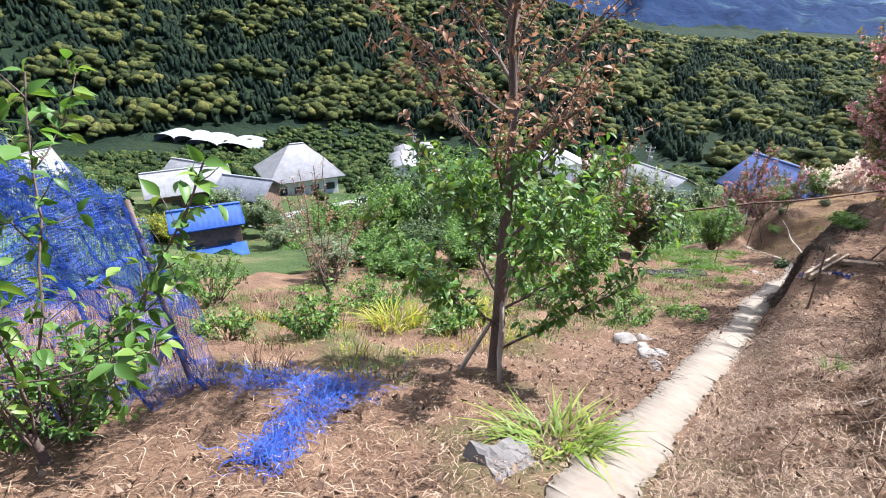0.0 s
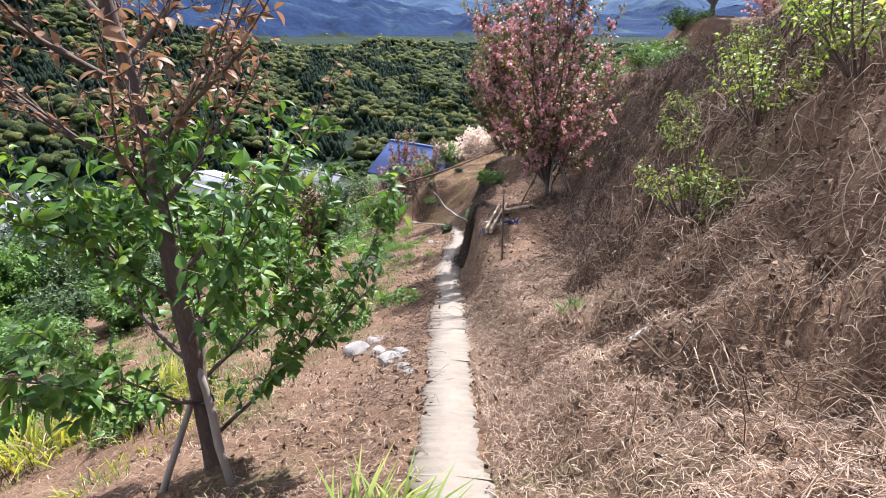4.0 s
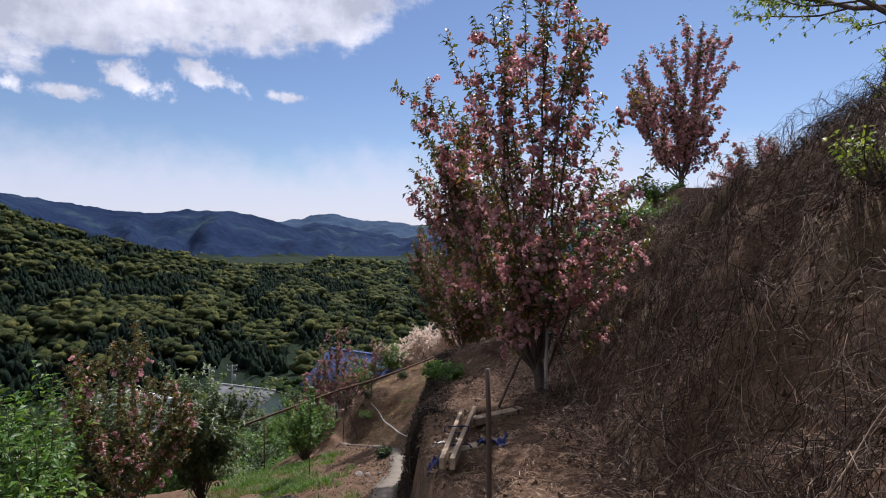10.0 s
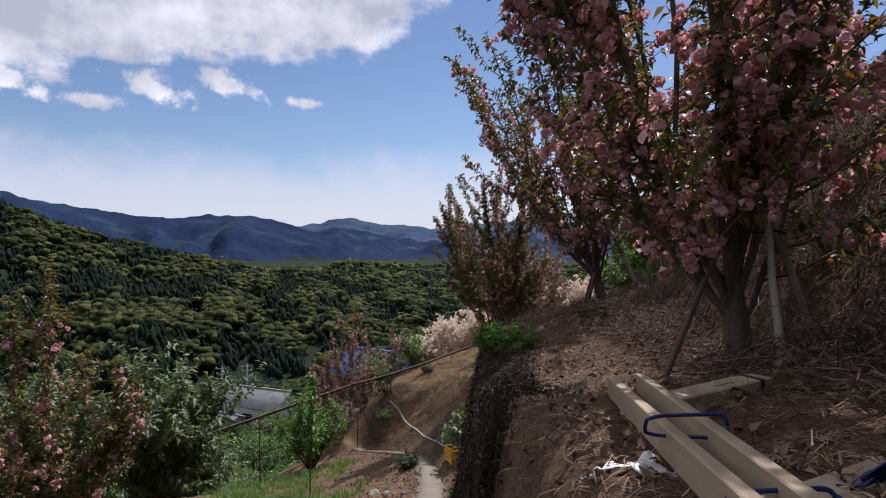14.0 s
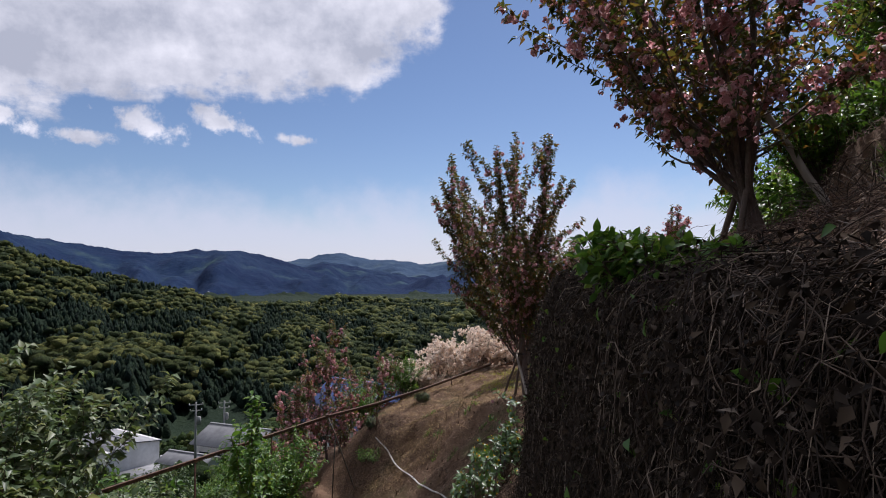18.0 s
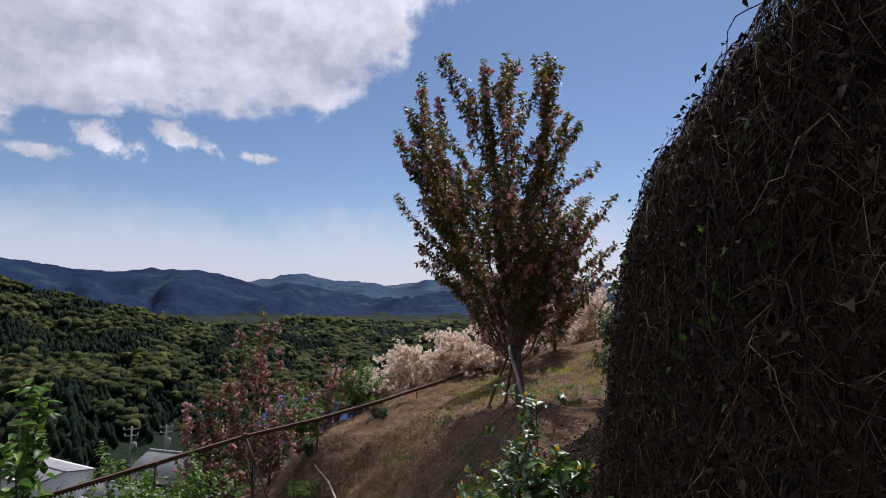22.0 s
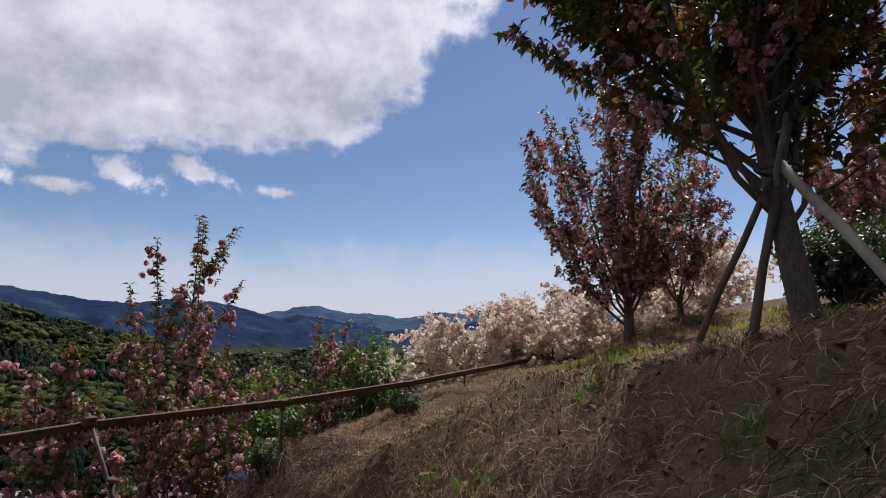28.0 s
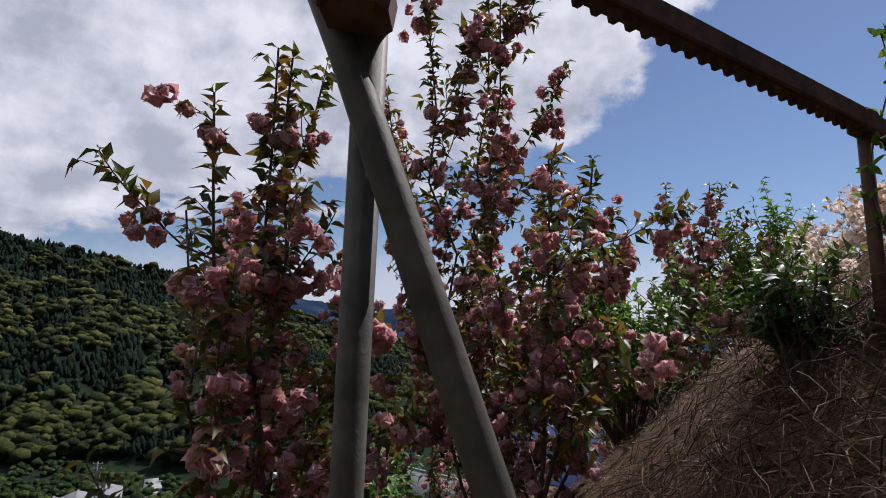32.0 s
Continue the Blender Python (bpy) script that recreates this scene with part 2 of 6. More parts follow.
def part(name, bm, mat, parent=None, label=""):
    me = bpy.data.meshes.new(name)
    bm.to_mesh(me)
    bm.free()
    me.materials.append(mat)
    ob = new(name, me)
    if parent is not None:
        ob.parent = parent
    if label:
        ob["label"] = label
    return ob


def thing(name, x, y, z, label, category, group="", turn=0.0, kind=""):
    ob = new(name)
    ob.matrix_world = pose(x, y, z, 0, 0, turn)
    return tagged(ob, label, category, group, kind)


def box_bm(sx, sy, sz, bevel=.004, at=(0, 0, 0), turn=(0, 0, 0)):
    bm = bmesh.new()
    bmesh.ops.create_cube(bm, size=1, matrix=pose(*at, *turn) @ Matrix.Diagonal((sx, sy, sz, 1)))
    if bevel:
        bmesh.ops.bevel(bm, geom=bm.edges[:], offset=bevel, segments=1, affect="EDGES")
    return bm


def tubes(lines, sides=6):
    """Round tapered tubes along many polylines [(points, radii)] as one set of arrays."""
    V, F, base = [], [], 0
    ang = np.linspace(0, 2 * np.pi, sides, endpoint=False)
    for pts, rad in lines:
        pts = np.asarray(pts, float)
        rad = np.broadcast_to(np.asarray(rad, float), (len(pts),))
        tan = np.gradient(pts, axis=0)
        tan /= np.linalg.norm(tan, axis=1)[:, None] + 1e-9
        ref = np.array([0, 0, 1.0]) if abs(tan[0, 2]) < .9 else np.array([1.0, 0, 0])
        u = np.cross(tan, ref)
        u /= np.linalg.norm(u, axis=1)[:, None] + 1e-9
        v = np.cross(tan, u)
        ring = pts[:, None] + rad[:, None, None] * (np.cos(ang)[None, :, None] * u[:, None] + np.sin(ang)[None, :, None] * v[:, None])
        V.append(ring.reshape(-1, 3))
        n = len(pts)
        i = np.arange(n - 1)[:, None] * sides + np.arange(sides)[None]
        j = np.arange(n - 1)[:, None] * sides + (np.arange(sides)[None] + 1) % sides
        F.append(np.stack([i, j, j + sides, i + sides], -1).reshape(-1, 4) + base)
        base += n * sides
        # end cap as a fan folded into quads
        V.append(pts[-1:] + tan[-1:] * rad[-1] * .4)
        k = base - sides + np.arange(sides)
        F.append(np.stack([k, base - sides + (np.arange(sides) + 1) % sides, np.full(sides, base), np.full(sides, base)], -1))
        base += 1
    return np.concatenate(V), np.concatenate(F)


def tube_bm(pts, rad, sides=10):
    V, F = tubes([(pts, rad)], sides)
    bm = bmesh.new()
    vs = [bm.verts.new(v) for v in V]
    for f in F:
        k = list(dict.fromkeys(int(i) for i in f))
        bm.faces.new([vs[i] for i in k])
    bm.faces.new([vs[i] for i in range(sides)][::-1])
    for f in bm.faces:
        f.smooth = True
    return bm


def unit(v):
    return v / (np.linalg.norm(v, axis=-1, keepdims=True) + 1e-9)


def leaf_arrays(P, D, N, L, W, curl=.25):
    """Pointed leaves with a folded midrib and a drooping tip: six corners, four triangles each."""
    D, N = unit(D), unit(N)
    S = unit(np.cross(D, N))
    N = np.cross(S, D)
    L, W = np.asarray(L)[:, None], np.asarray(W)[:, None]
    base = P
    mid = P + D * L * .5 - N * L * curl * .12
    tip = P + D * L - N * L * curl
    left = P + D * L * .42 + S * W * .5 + N * W * .22
    right = P + D * L * .42 - S * W * .5 + N * W * .22
    V = np.stack([base, left, mid, right, tip], 1).reshape(-1, 3)
    i = np.arange(len(P))[:, None] * 5
    F = np.concatenate([i + [0, 2, 1], i + [0, 3, 2], i + [1, 2, 4], i + [2, 3, 4]], 0)
    return V, F


def fine_leaf_arrays(P, D, N, L, W, curl=.3):
    """Near leaves: a toothed oval with a pointed tip, folded at the midrib and bent along its length."""
    D, N = unit(D), unit(N)
    S = unit(np.cross(D, N))
    N = np.cross(S, D)
    L, W = np.asarray(L)[:, None], np.asarray(W)[:, None]
    rows = []
    for f, w in ((0, .03), (.14, .55), (.3, .92), (.46, 1.0), (.62, .86), (.78, .55), (.9, .22), (1, 0)):
        c = P + D * L * f - N * L * curl * f * f
        rows += [c + S * W * w * .5 + N * W * w * .2, c, c - S * W * w * .5 + N * W * w * .2]
    V = np.stack(rows, 1)
    i = np.arange(len(P))[:, None] * 24
    F = np.concatenate([i + [3 * k + j, 3 * k + j + 1, 3 * k + j + 4, 3 * k + j + 3] for k in range(7) for j in (0, 1)])
    return V.reshape(-1, 3), F


def puff_arrays(C, R, rng, petals=9):
    """Ruffled blossom pompons: overlapping cupped petals round each centre."""
    n = len(C)
    d = unit(rng.normal(size=(n, petals, 3)))
    a = unit(np.cross(d, rng.normal(size=(n, petals, 3))))
    b = np.cross(d, a)
    r = R[:, None, None] * rng.uniform(.75, 1.1, (n, petals, 1))
    c = C[:, None] + d * r * .75
    V = np.stack([c - a * r * .62 - d * r * .25, c - b * r * .55 + d * r * .12, c + a * r * .62 - d * r * .2, c + b * r * .58 + d * r * .15], 2).reshape(-1, 3)
    F = np.arange(n * petals * 4).reshape(-1, 4)
    return V, F


# ---------- the lie of the land ----------
YS = [-6, -2, 0, 2.2, 4, 7, 8.6, 11, 13.2, 15.3, 17.2, 20.3, 23, 25.6, 27.6, 30, 34, 42, 60, 120, 200]
PZ = [.4, -.75, -1.5, -2.4, -3.05, -4.15, -4.7, -5.45, -6.15, -6.75, -7.35, -8.25, -9.05, -9.95, -10.7, -10.9, -10.9, -14.5, -24, -52, -60]
PX = [.7, .35, -.05, -.25, -.4, -.6, -.75, -.95, -1.1, -1.12, -1.1, -1.25, -1.7, -2.6, -4.1, -5.7, -5.2, -4.2, -4, -4, -4]

BANK_FOOT = ([4, 8, 11, 13, 15, 17.5, 18.9, 20.2, 21.3, 22, 23, 24],
             [.24, .27, .34, .38, .58, .68, .98, 1.42, 2.1, 2.2, 1.0, .3])
BANK_FACE = ([0, 5, 9, 12, 13, 15, 19, 20, 22, 26],
             [.9, .6, .38, .42, .45, .4, .5, .5, .7, 1.5])


def path_x(y):
    return np.interp(y, YS, PX)


def path_z(y):
    return np.interp(y, YS, PZ)


def ss(a, b, v):
    v = np.clip((v - a) / (b - a), 0, 1)
    return v * v * (3 - 2 * v)


def terrain(x, y):
    """Height of the hillside."""
    x, y = np.asarray(x, float), np.asarray(y, float)
    px, pz = path_x(y), path_z(y)
    # downhill side
    d = np.maximum(px - .22 - x, 0)
    left = np.maximum(pz, -14.5) - .25 * np.minimum(d, 3.5) - np.interp(y, [0, 9, 17], [.3, .26, .09]) * np.clip(d - 3.5, 0, 14)
    left = left - .05 * ss(0, .3, d)
    # beyond the rail the slope falls away to the valley floor
    far = np.maximum(-.82 * (x + 4.5) + .57 * (y - 27.9), 0)
    valley = np.maximum(-13.4 + .144 * x - .155 * y, -52)
    left = np.maximum(left - .3 * np.minimum(far, 4) - .62 * np.maximum(far - 4, 0), np.minimum(valley, left))
    # uphill side
    e = x - (px + np.interp(y, *BANK_FOOT))
    top = np.interp(y, [-6, 0, 3, 5, 7.3, 9, 11, 13, 15, 16, 16.8, 18.2, 19, 20.2, 21.3, 21.9, 22.6, 25, 27, 29, 34],
                    [.4, .3, .35, .45, .8, 1.15, 1.5, 1.68, 2.2, 2.45, 2.75, 2.8, 2.92, 3.0, 2.95, 2.5, 1.3, 1.1, 1.3, 1.6, 2.2])
    face = np.interp(y, *BANK_FACE)
    bx = np.interp(y, [-6, 0, 4, 7, 10, 12, 16, 19], [1.2, 1.0, .9, 1.4, 2.0, 2.4, 2.4, 2.6])
    bench = np.interp(y, [0, 4, 6, 8, 12, 14, 17, 19.6, 29, 34], [.45, .42, .22, .14, .13, .2, .28, .3, .4, .25])
    cap = np.interp(y, [-8, 0, 6, 11, 14, 28, 45], [4.0, 3.5, 2.0, .1, -.3, .3, -3.0]) + .06 * np.clip(x - 5, 0, 20)
    f = e - face * .5
    climb, high = np.interp(y, [0, 3, 16, 18, 20], [.95, 1.4, 1.4, 1.1, 1.0]), np.interp(y, [0, 9, 11, 16], [2.0, 1.7, 1.9, 1.6])
    near = bench * np.clip(f, 0, bx) + climb * np.clip(f - bx, 0, high) + np.interp(y, [4, 10, 14], [.85, .7, .4]) * np.maximum(f - bx - high, 0)
    lower = bench * np.clip(f, 0, 3.9) + .1 * np.clip(f - 3.9, 0, 3) + .8 * np.maximum(f - 6.9, 0)
    up = top * ss(0, 1, e / face) + near + (lower - near) * ss(20.5, 22.8, y)
    talus = pz + np.interp(y, [17.5, 19.5, 22, 23.5], [0, .8, .8, .5]) * np.maximum(x - px - .25, 0)
    zr = np.maximum(pz + up, talus)
    # past the end of the bank the slope runs parallel to the rail, and the path cuts into it
    q = .82 * (x + 4.5) - .57 * (y - 27.9)
    plain = -9.15 + .05 * np.clip(q, 0, 1.1) + .55 * np.clip(q - 1.1, 0, 1.9) + .22 * np.clip(q - 3, 0, 3.2) + .15 * np.clip(y - 29.5, 0, 5) + .7 * np.maximum(q - 7.5, 0) + .42 * np.minimum(q, 0)
    cut = pz + np.minimum(.9 * np.maximum(x - px - .3, 0), np.maximum(plain - pz, .2))
    zr = zr + (cut - zr) * ss(21.4, 22.9, y)
    zr = np.minimum(zr, cap + .12 * np.tanh((zr - cap) * .5)) - .02 * np.maximum(x - 25, 0)
    knoll = -.05 - np.hypot(1.4 * np.maximum(7.6 - x, 0), np.maximum(2.5 * (y - 24.2), 1.2 * np.maximum(21.5 - y, 0)))
    zr = np.maximum(zr, knoll)
    return np.where(e > 0, zr, np.where(d > 0, left, np.where(y < 22.9, talus, np.maximum(cut, pz))))


def ground_z(x, y):
    return float(terrain(x, y))


def rough_np(x, y, seed, *waves):
    """Cheap rolling noise: sums of turned sine waves."""
    r = np.random.RandomState(seed)
    z = 0 * x
    for size, amp in waves:
        for _ in range(5):
            a, p = r.uniform(0, 2 * np.pi, 2)
            k = 2 * np.pi / (size * r.uniform(.7, 1.4))
            z = z + amp / 2.2 * np.sin(k * (x * np.cos(a) + y * np.sin(a)) + p + 1.3 * np.sin(k * .6 * (y * np.cos(a) - x * np.sin(a))))
    return z


def lumpy(x, y):
    """The hillside with hummocks, washed-out furrows on the steep bank and small unevenness."""
    away = ss(.2, .8, np.abs(x - path_x(y))) * (1 - .8 * np.exp(-((x + 3) ** 2 + (y - 28.7) ** 2) / .6))
    z = terrain(x, y)
    steep = np.clip((terrain(x + .5, y) - terrain(x - .5, y)) - .25, 0, .8) * ss(0, 1.1, x - path_x(y) - np.interp(y, [5, 9, 13], [.6, 2.0, 2.7]))
    folds = rough_np(y + .35 * x, .25 * x, 9, (2.3, .2), (.9, .1)) + rough_np(x, y, 10, (1.2, .2), (.55, .12))
    return z + away * rough_np(x, y, 5, (1.7, .05), (.6, .025), (.25, .014)) + steep * folds * (1 - ss(17, 20, y))


def grid_faces(nx, ny):
    i = (np.arange(ny - 1)[:, None] * nx + np.arange(nx - 1)[None]).ravel()
    return np.stack([i, i + 1, i + nx + 1, i + nx], -1)


def build_ground():
    xs, ys = np.arange(-13, 14.01, .125), np.arange(-8, 44.01, .16)
    gx, gy = np.meshgrid(xs, ys)
    gz = lumpy(gx, gy)
    ob = lay("ground", np.stack([gx, gy, gz], -1).reshape(-1, 3), grid_faces(len(xs), len(ys)), M_GROUND, smooth=True)
    tagged(ob, "terraced hillside covered in dry brown cut straw", "ground", kind="structure")


RIDGES = [  # distance, fall per metre, azimuth to the west of north and elevation in degrees
    (430, .42, [-60, -20, 0, 10, 14.7, 19, 22.8, 26.7, 32.7, 36.8, 40.6, 50, 60, 80, 110, 150], [-7, -7, -6.4, -5.2, -4.1, -3.9, -2.95, -2.1, -.5, 1.2, 2.65, 4.6, 6.4, 11, 13, 8]),
    (760, .36, [-60, -30, -5, 2.6, 6.7, 11.4, 14.7, 22, 150], [-3.5, -3.8, -4.2, -4.0, -3.4, -3.2, -3.9, -5, -5]),
    (2200, .3, [-60, 10, 16.4, 20.7, 25.2, 30.5, 34.8, 40.6, 50, 60, 90, 150], [-3, -1.5, .85, 1.75, 2.0, 1.8, 2.4, 3.8, 4.6, 5, 5, 4]),
    (2900, .26, [-60, -10, 3.2, 7.9, 12.5, 17.9, 23.3, 40, 150], [-2, -2, -1, 0, .7, .17, -.5, -1, -1]),
    (4300, .25, [-180, -60, -20, -11, -7.4, -.4, 2, 7.9, 11, 14.2, 17, 30, 150, 180], [2, 1.5, 1.0, 1.5, 1.8, .8, .6, 1.1, 1.6, 1.25, 1.0, .5, 2, 2]),
]


def far_land(az, r):
    """Height of the country beyond, by azimuth (degrees west of north) and distance."""
    x, y = -np.sin(np.radians(az)) * r, np.cos(np.radians(az)) * r + 7
    z = np.maximum(-13.4 + .144 * x - .155 * y, -52.0)
    z = np.minimum(z, -12)
    which = 0 * z
    for k, (dist, fall, a, e) in enumerate(RIDGES):
        top = -2.7 + dist * np.tan(np.radians(np.interp(az, a, e)))
        arc = az * dist * .0175
        n = rough_np(arc, r, 20 + k, (dist * .21, dist * .0022), (dist * .083, dist * .0016), (dist * .031, dist * .0011), (dist * .013, dist * .0006))
        foot = np.interp(az, [28, 50], [135, 225]) if k == 0 else (0, 500, 1050, 1900, 2900)[k]
        front = top - (top + 55) * np.clip((dist - r) / (dist - foot), 0, 1.3) ** (.8 if k == 0 else 1)
        gully = rough_np(arc, r * .25, 40 + k, (dist * .17, dist * .008), (dist * .07, dist * .004)) * np.clip(np.abs(r - dist) / (dist * .2), 0, 1) * np.clip((r - foot) / (dist * .15), 0, 1)
        h = np.where(r < foot * .97, -999, 0) + np.where(r < dist, front, top - fall * (r - dist)) + n + gully
        which = np.where(h > z, k + 1, which)
        z = np.maximum(z, h)
    return x, y, z, which


def build_far():
    k = Mat("far_wooded_hills")
    # Ground colour darkened to carry the self-shade of the crowns on it.
    near = k.ramp(k.noise(.03, 6, .65), (.35, (.008, .016, .009)), (.55, (.012, .022, .011)), (.75, (.02, .032, .012)))
    m_near = k.surface(near, .95, normal=k.bump(k.noise(.25, 5, .7), 2.0, 1), spec=.1)
    # The blue of distance haze is put into this base colour.
    k = Mat("haze_tinted_hills")
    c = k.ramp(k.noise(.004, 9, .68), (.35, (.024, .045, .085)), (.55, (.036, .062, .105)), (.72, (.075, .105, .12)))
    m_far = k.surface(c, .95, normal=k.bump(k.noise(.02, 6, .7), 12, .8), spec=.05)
    # Haze blue in the colour again; lighter noise patches paint sunlit slopes.
    k = Mat("haze_tinted_ridges")
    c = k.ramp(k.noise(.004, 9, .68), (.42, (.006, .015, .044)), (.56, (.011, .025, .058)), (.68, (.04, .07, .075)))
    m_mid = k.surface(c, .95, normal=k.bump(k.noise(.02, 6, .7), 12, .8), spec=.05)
    az = np.concatenate([np.arange(-180, -60, 3), np.arange(-60, 95, .3), np.arange(95, 180.1, 3)])
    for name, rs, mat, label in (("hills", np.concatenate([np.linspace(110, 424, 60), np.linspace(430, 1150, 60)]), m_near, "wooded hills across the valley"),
                                 ("ridges", np.linspace(1140, 3300, 90), m_mid, "wooded ridges beyond the valley, haze blue put into their colour"),
                                 ("backdrop", np.linspace(3290, 4700, 60), m_far, "distant mountain ranges with haze blue put into their colour")):
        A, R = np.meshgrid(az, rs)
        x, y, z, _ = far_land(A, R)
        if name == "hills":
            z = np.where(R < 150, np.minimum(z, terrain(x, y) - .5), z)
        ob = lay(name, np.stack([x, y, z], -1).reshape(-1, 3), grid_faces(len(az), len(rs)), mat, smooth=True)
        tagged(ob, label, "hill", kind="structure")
    # the lower slope and valley floor between
    k = Mat("valley_floor")
    c = k.ramp(k.noise(.12, 6, .65), (.35, (.025, .045, .015)), (.55, (.05, .07, .024)), (.75, (.13, .11, .06)))
    m = k.surface(c, .95, normal=k.bump(k.noise(1.5, 5, .7), .3, 1), spec=.1)
    xs = np.concatenate([np.arange(-150, -14, 3.0), np.arange(-14, 15, 1.0), np.arange(16, 150, 4)])
    ys = np.concatenate([np.arange(-140, -8, 4.0), np.arange(-8, 45, 1.0), np.arange(46, 180, 3)])
    gx, gy = np.meshgrid(xs, ys)
    gz = terrain(gx, gy)
    inside = (gx > -12.9) & (gx < 13.9) & (gy > -7.9) & (gy < 43.9)
    gz = np.where(inside, gz - 2.2, gz - .03)
    ob = lay("valley", np.stack([gx, gy, gz], -1).reshape(-1, 3), grid_faces(len(xs), len(ys)), m, smooth=True)
    tagged(ob, "green valley floor with fields and rough grass", "ground", kind="structure")


build_ground()
build_far()

# ---------- trees ----------


def curve_line(p, d, length, n, rng, wander=.12, lift=0.0):
    pts, d = [np.array(p, float)], unit(np.array(d, float))
    for _ in range(n):
        d = unit(d + rng.normal(size=3) * wander + np.array([0, 0, lift]))
        pts.append(pts[-1] + d * length / n)
    return np.array(pts)


def along(pts, f):
    f = f * (len(pts) - 1)
    i = min(int(f), len(pts) - 2)
    return pts[i] + (pts[i + 1] - pts[i]) * (f - i), unit(pts[i + 1] - pts[i])


def tree_frame(rng, height, spread, limbs, clear, trunk_r, lean=(0, 0), twigs=6, spur=.14, leader=False):
    """A low trunk forking into ascending stems, each fanning into straight shoots lined with short spurs."""
    wood, leafy = [], []
    fork = clear * height
    trunk = curve_line((0, 0, -.15), (lean[0], lean[1], 1), (height if leader else fork) + .15, 12 if leader else 5, rng, .04)
    wood.append((trunk, np.linspace(trunk_r * 1.3, .008, 13) if leader else np.linspace(trunk_r * 1.3, trunk_r * .8, 6)))

    def spurs(line, first):
        ln = np.linalg.norm(np.diff(line, axis=0), axis=1).sum()
        for f in np.arange(first, .98, .14 / max(ln, .2)):
            p, d = along(line, f)
            s = unit(np.cross(d, rng.normal(size=3)))
            tw = curve_line(p, s * rng.uniform(.7, 1.1) + d * .6 + [0, 0, .1], spur * rng.uniform(.5, 1.5) * (1.25 - .6 * f), 2, rng, .15, .1)
            wood.append((tw, np.linspace(.0045, .002, 3)))
            leafy.append(tw)

    bend = np.array([lean[0], lean[1], 0]) * height

    def girth(u):
        return spread * np.interp(u, [.06, .2, .3, .45, .65, .85, .95, 1.05], [.12, .5, .78, .96, 1, .85, .62, .3])

    def bowed(p, q, sag, n):
        """A line from p to q that leaves sideways and then rises."""
        f = np.linspace(0, 1, n + 1)[:, None]
        w = np.hstack([f ** (1 - sag), f ** (1 - sag), f ** (1 + sag)])
        ln = np.linalg.norm(q - p)
        return p + (q - p) * w + rng.normal(0, .012, (n + 1, 3)) * ln * np.sin(f * 3.1)

    for i in range(limbs):
        a = 2.4 * i + rng.uniform(-.5, .5)
        if leader:
            at = clear + (.95 - clear) * (i + .5) / limbs
            tilt, start, length = rng.uniform(.9, 1.5), along(trunk, at)[0], spread * (1.25 - .8 * at) * rng.uniform(.7, 1.1)
            stem = curve_line(start, (math.cos(a) * tilt, math.sin(a) * tilt, 1), length, 8, rng, .04, .025)
        else:
            u = 1.0 if i == 0 else 1 - .55 * ((i * .618) % 1) ** 1.25
            r = girth(u) * (rng.uniform(.1, .3) if i == 0 else math.sqrt(rng.uniform(.1, 1.0)))
            q = np.array([math.cos(a) * r, math.sin(a) * r, u * height]) + bend * u
            stem = bowed(along(trunk, rng.uniform(.5, 1.0))[0], q, .16, 8)
        r0 = trunk_r * rng.uniform(.24, .36)
        wood.append((stem, np.linspace(r0, .006, 9)))
        leafy.append(stem[4:])
        spurs(stem, .2)
        for j in range(twigs):
            f = .12 + .74 * (j + rng.uniform(0, .9)) / twigs
            p, d = along(stem, f)
            b = a + rng.uniform(-1.7, 1.7)
            if leader:
                out = np.array([math.cos(b), math.sin(b), 0]) * rng.uniform(.25, .75)
                sh = curve_line(p, d * .7 + out + [0, 0, .35], height * .2 * rng.uniform(.65, 1.15), 6, rng, .05, .05)
            else:
                u = min(p[2] / height + rng.uniform(.07, .26), rng.uniform(.85, 1.04))
                g = girth(u) * rng.uniform(.75, 1.05)
                c = bend * u
                xy = p[:2] - c[:2] + np.array([math.cos(b), math.sin(b)]) * rng.uniform(.2, .75) * spread
                m = np.linalg.norm(xy)
                xy = xy * min(1, g / max(m, .01)) + c[:2]
                sh = bowed(p, np.array([xy[0], xy[1], u * height]), .2, 6)
            wood.append((sh, np.linspace(r0 * .34 * (1.1 - f) + .004, .003, 7)))
            leafy.append(sh[2:])
            spurs(sh, .12)
    return wood, leafy


def dress(leafy, rng, step, per, size, droop=.5, fine=False):
    """Leaf positions, directions, normals and sizes along twigs."""
    P, T = [], []
    for tw in leafy:
        d = tw[1:] - tw[:-1]
        ln = np.sqrt((d * d).sum(1))
        n = max(2, int(ln.sum() / step))
        f = np.linspace(.15, .999, n) * len(d)
        i = f.astype(int)
        P.append(tw[i] + d[i] * (f - i)[:, None])
        T.append(d[i] / ln[i][:, None])
    P, T = np.repeat(np.concatenate(P), per, 0), np.repeat(np.concatenate(T), per, 0)
    n = len(P)
    side = unit(np.cross(T, rng.normal(size=(n, 3))))
    P = P + side * .004
    D = T * rng.uniform(.3, 1.0, (n, 1)) + side * rng.uniform(.7, 1.2, (n, 1)) - np.array([0, 0, droop]) * rng.uniform(.2, 1.1, (n, 1))
    L = size * rng.uniform(.55, 1.15, n)
    N = np.array([0, 0, 1.0]) + rng.normal(size=P.shape) * .5
    return (fine_leaf_arrays if fine else leaf_arrays)(P, D, N, L, L * rng.uniform(.4, .55, len(L)), .35)


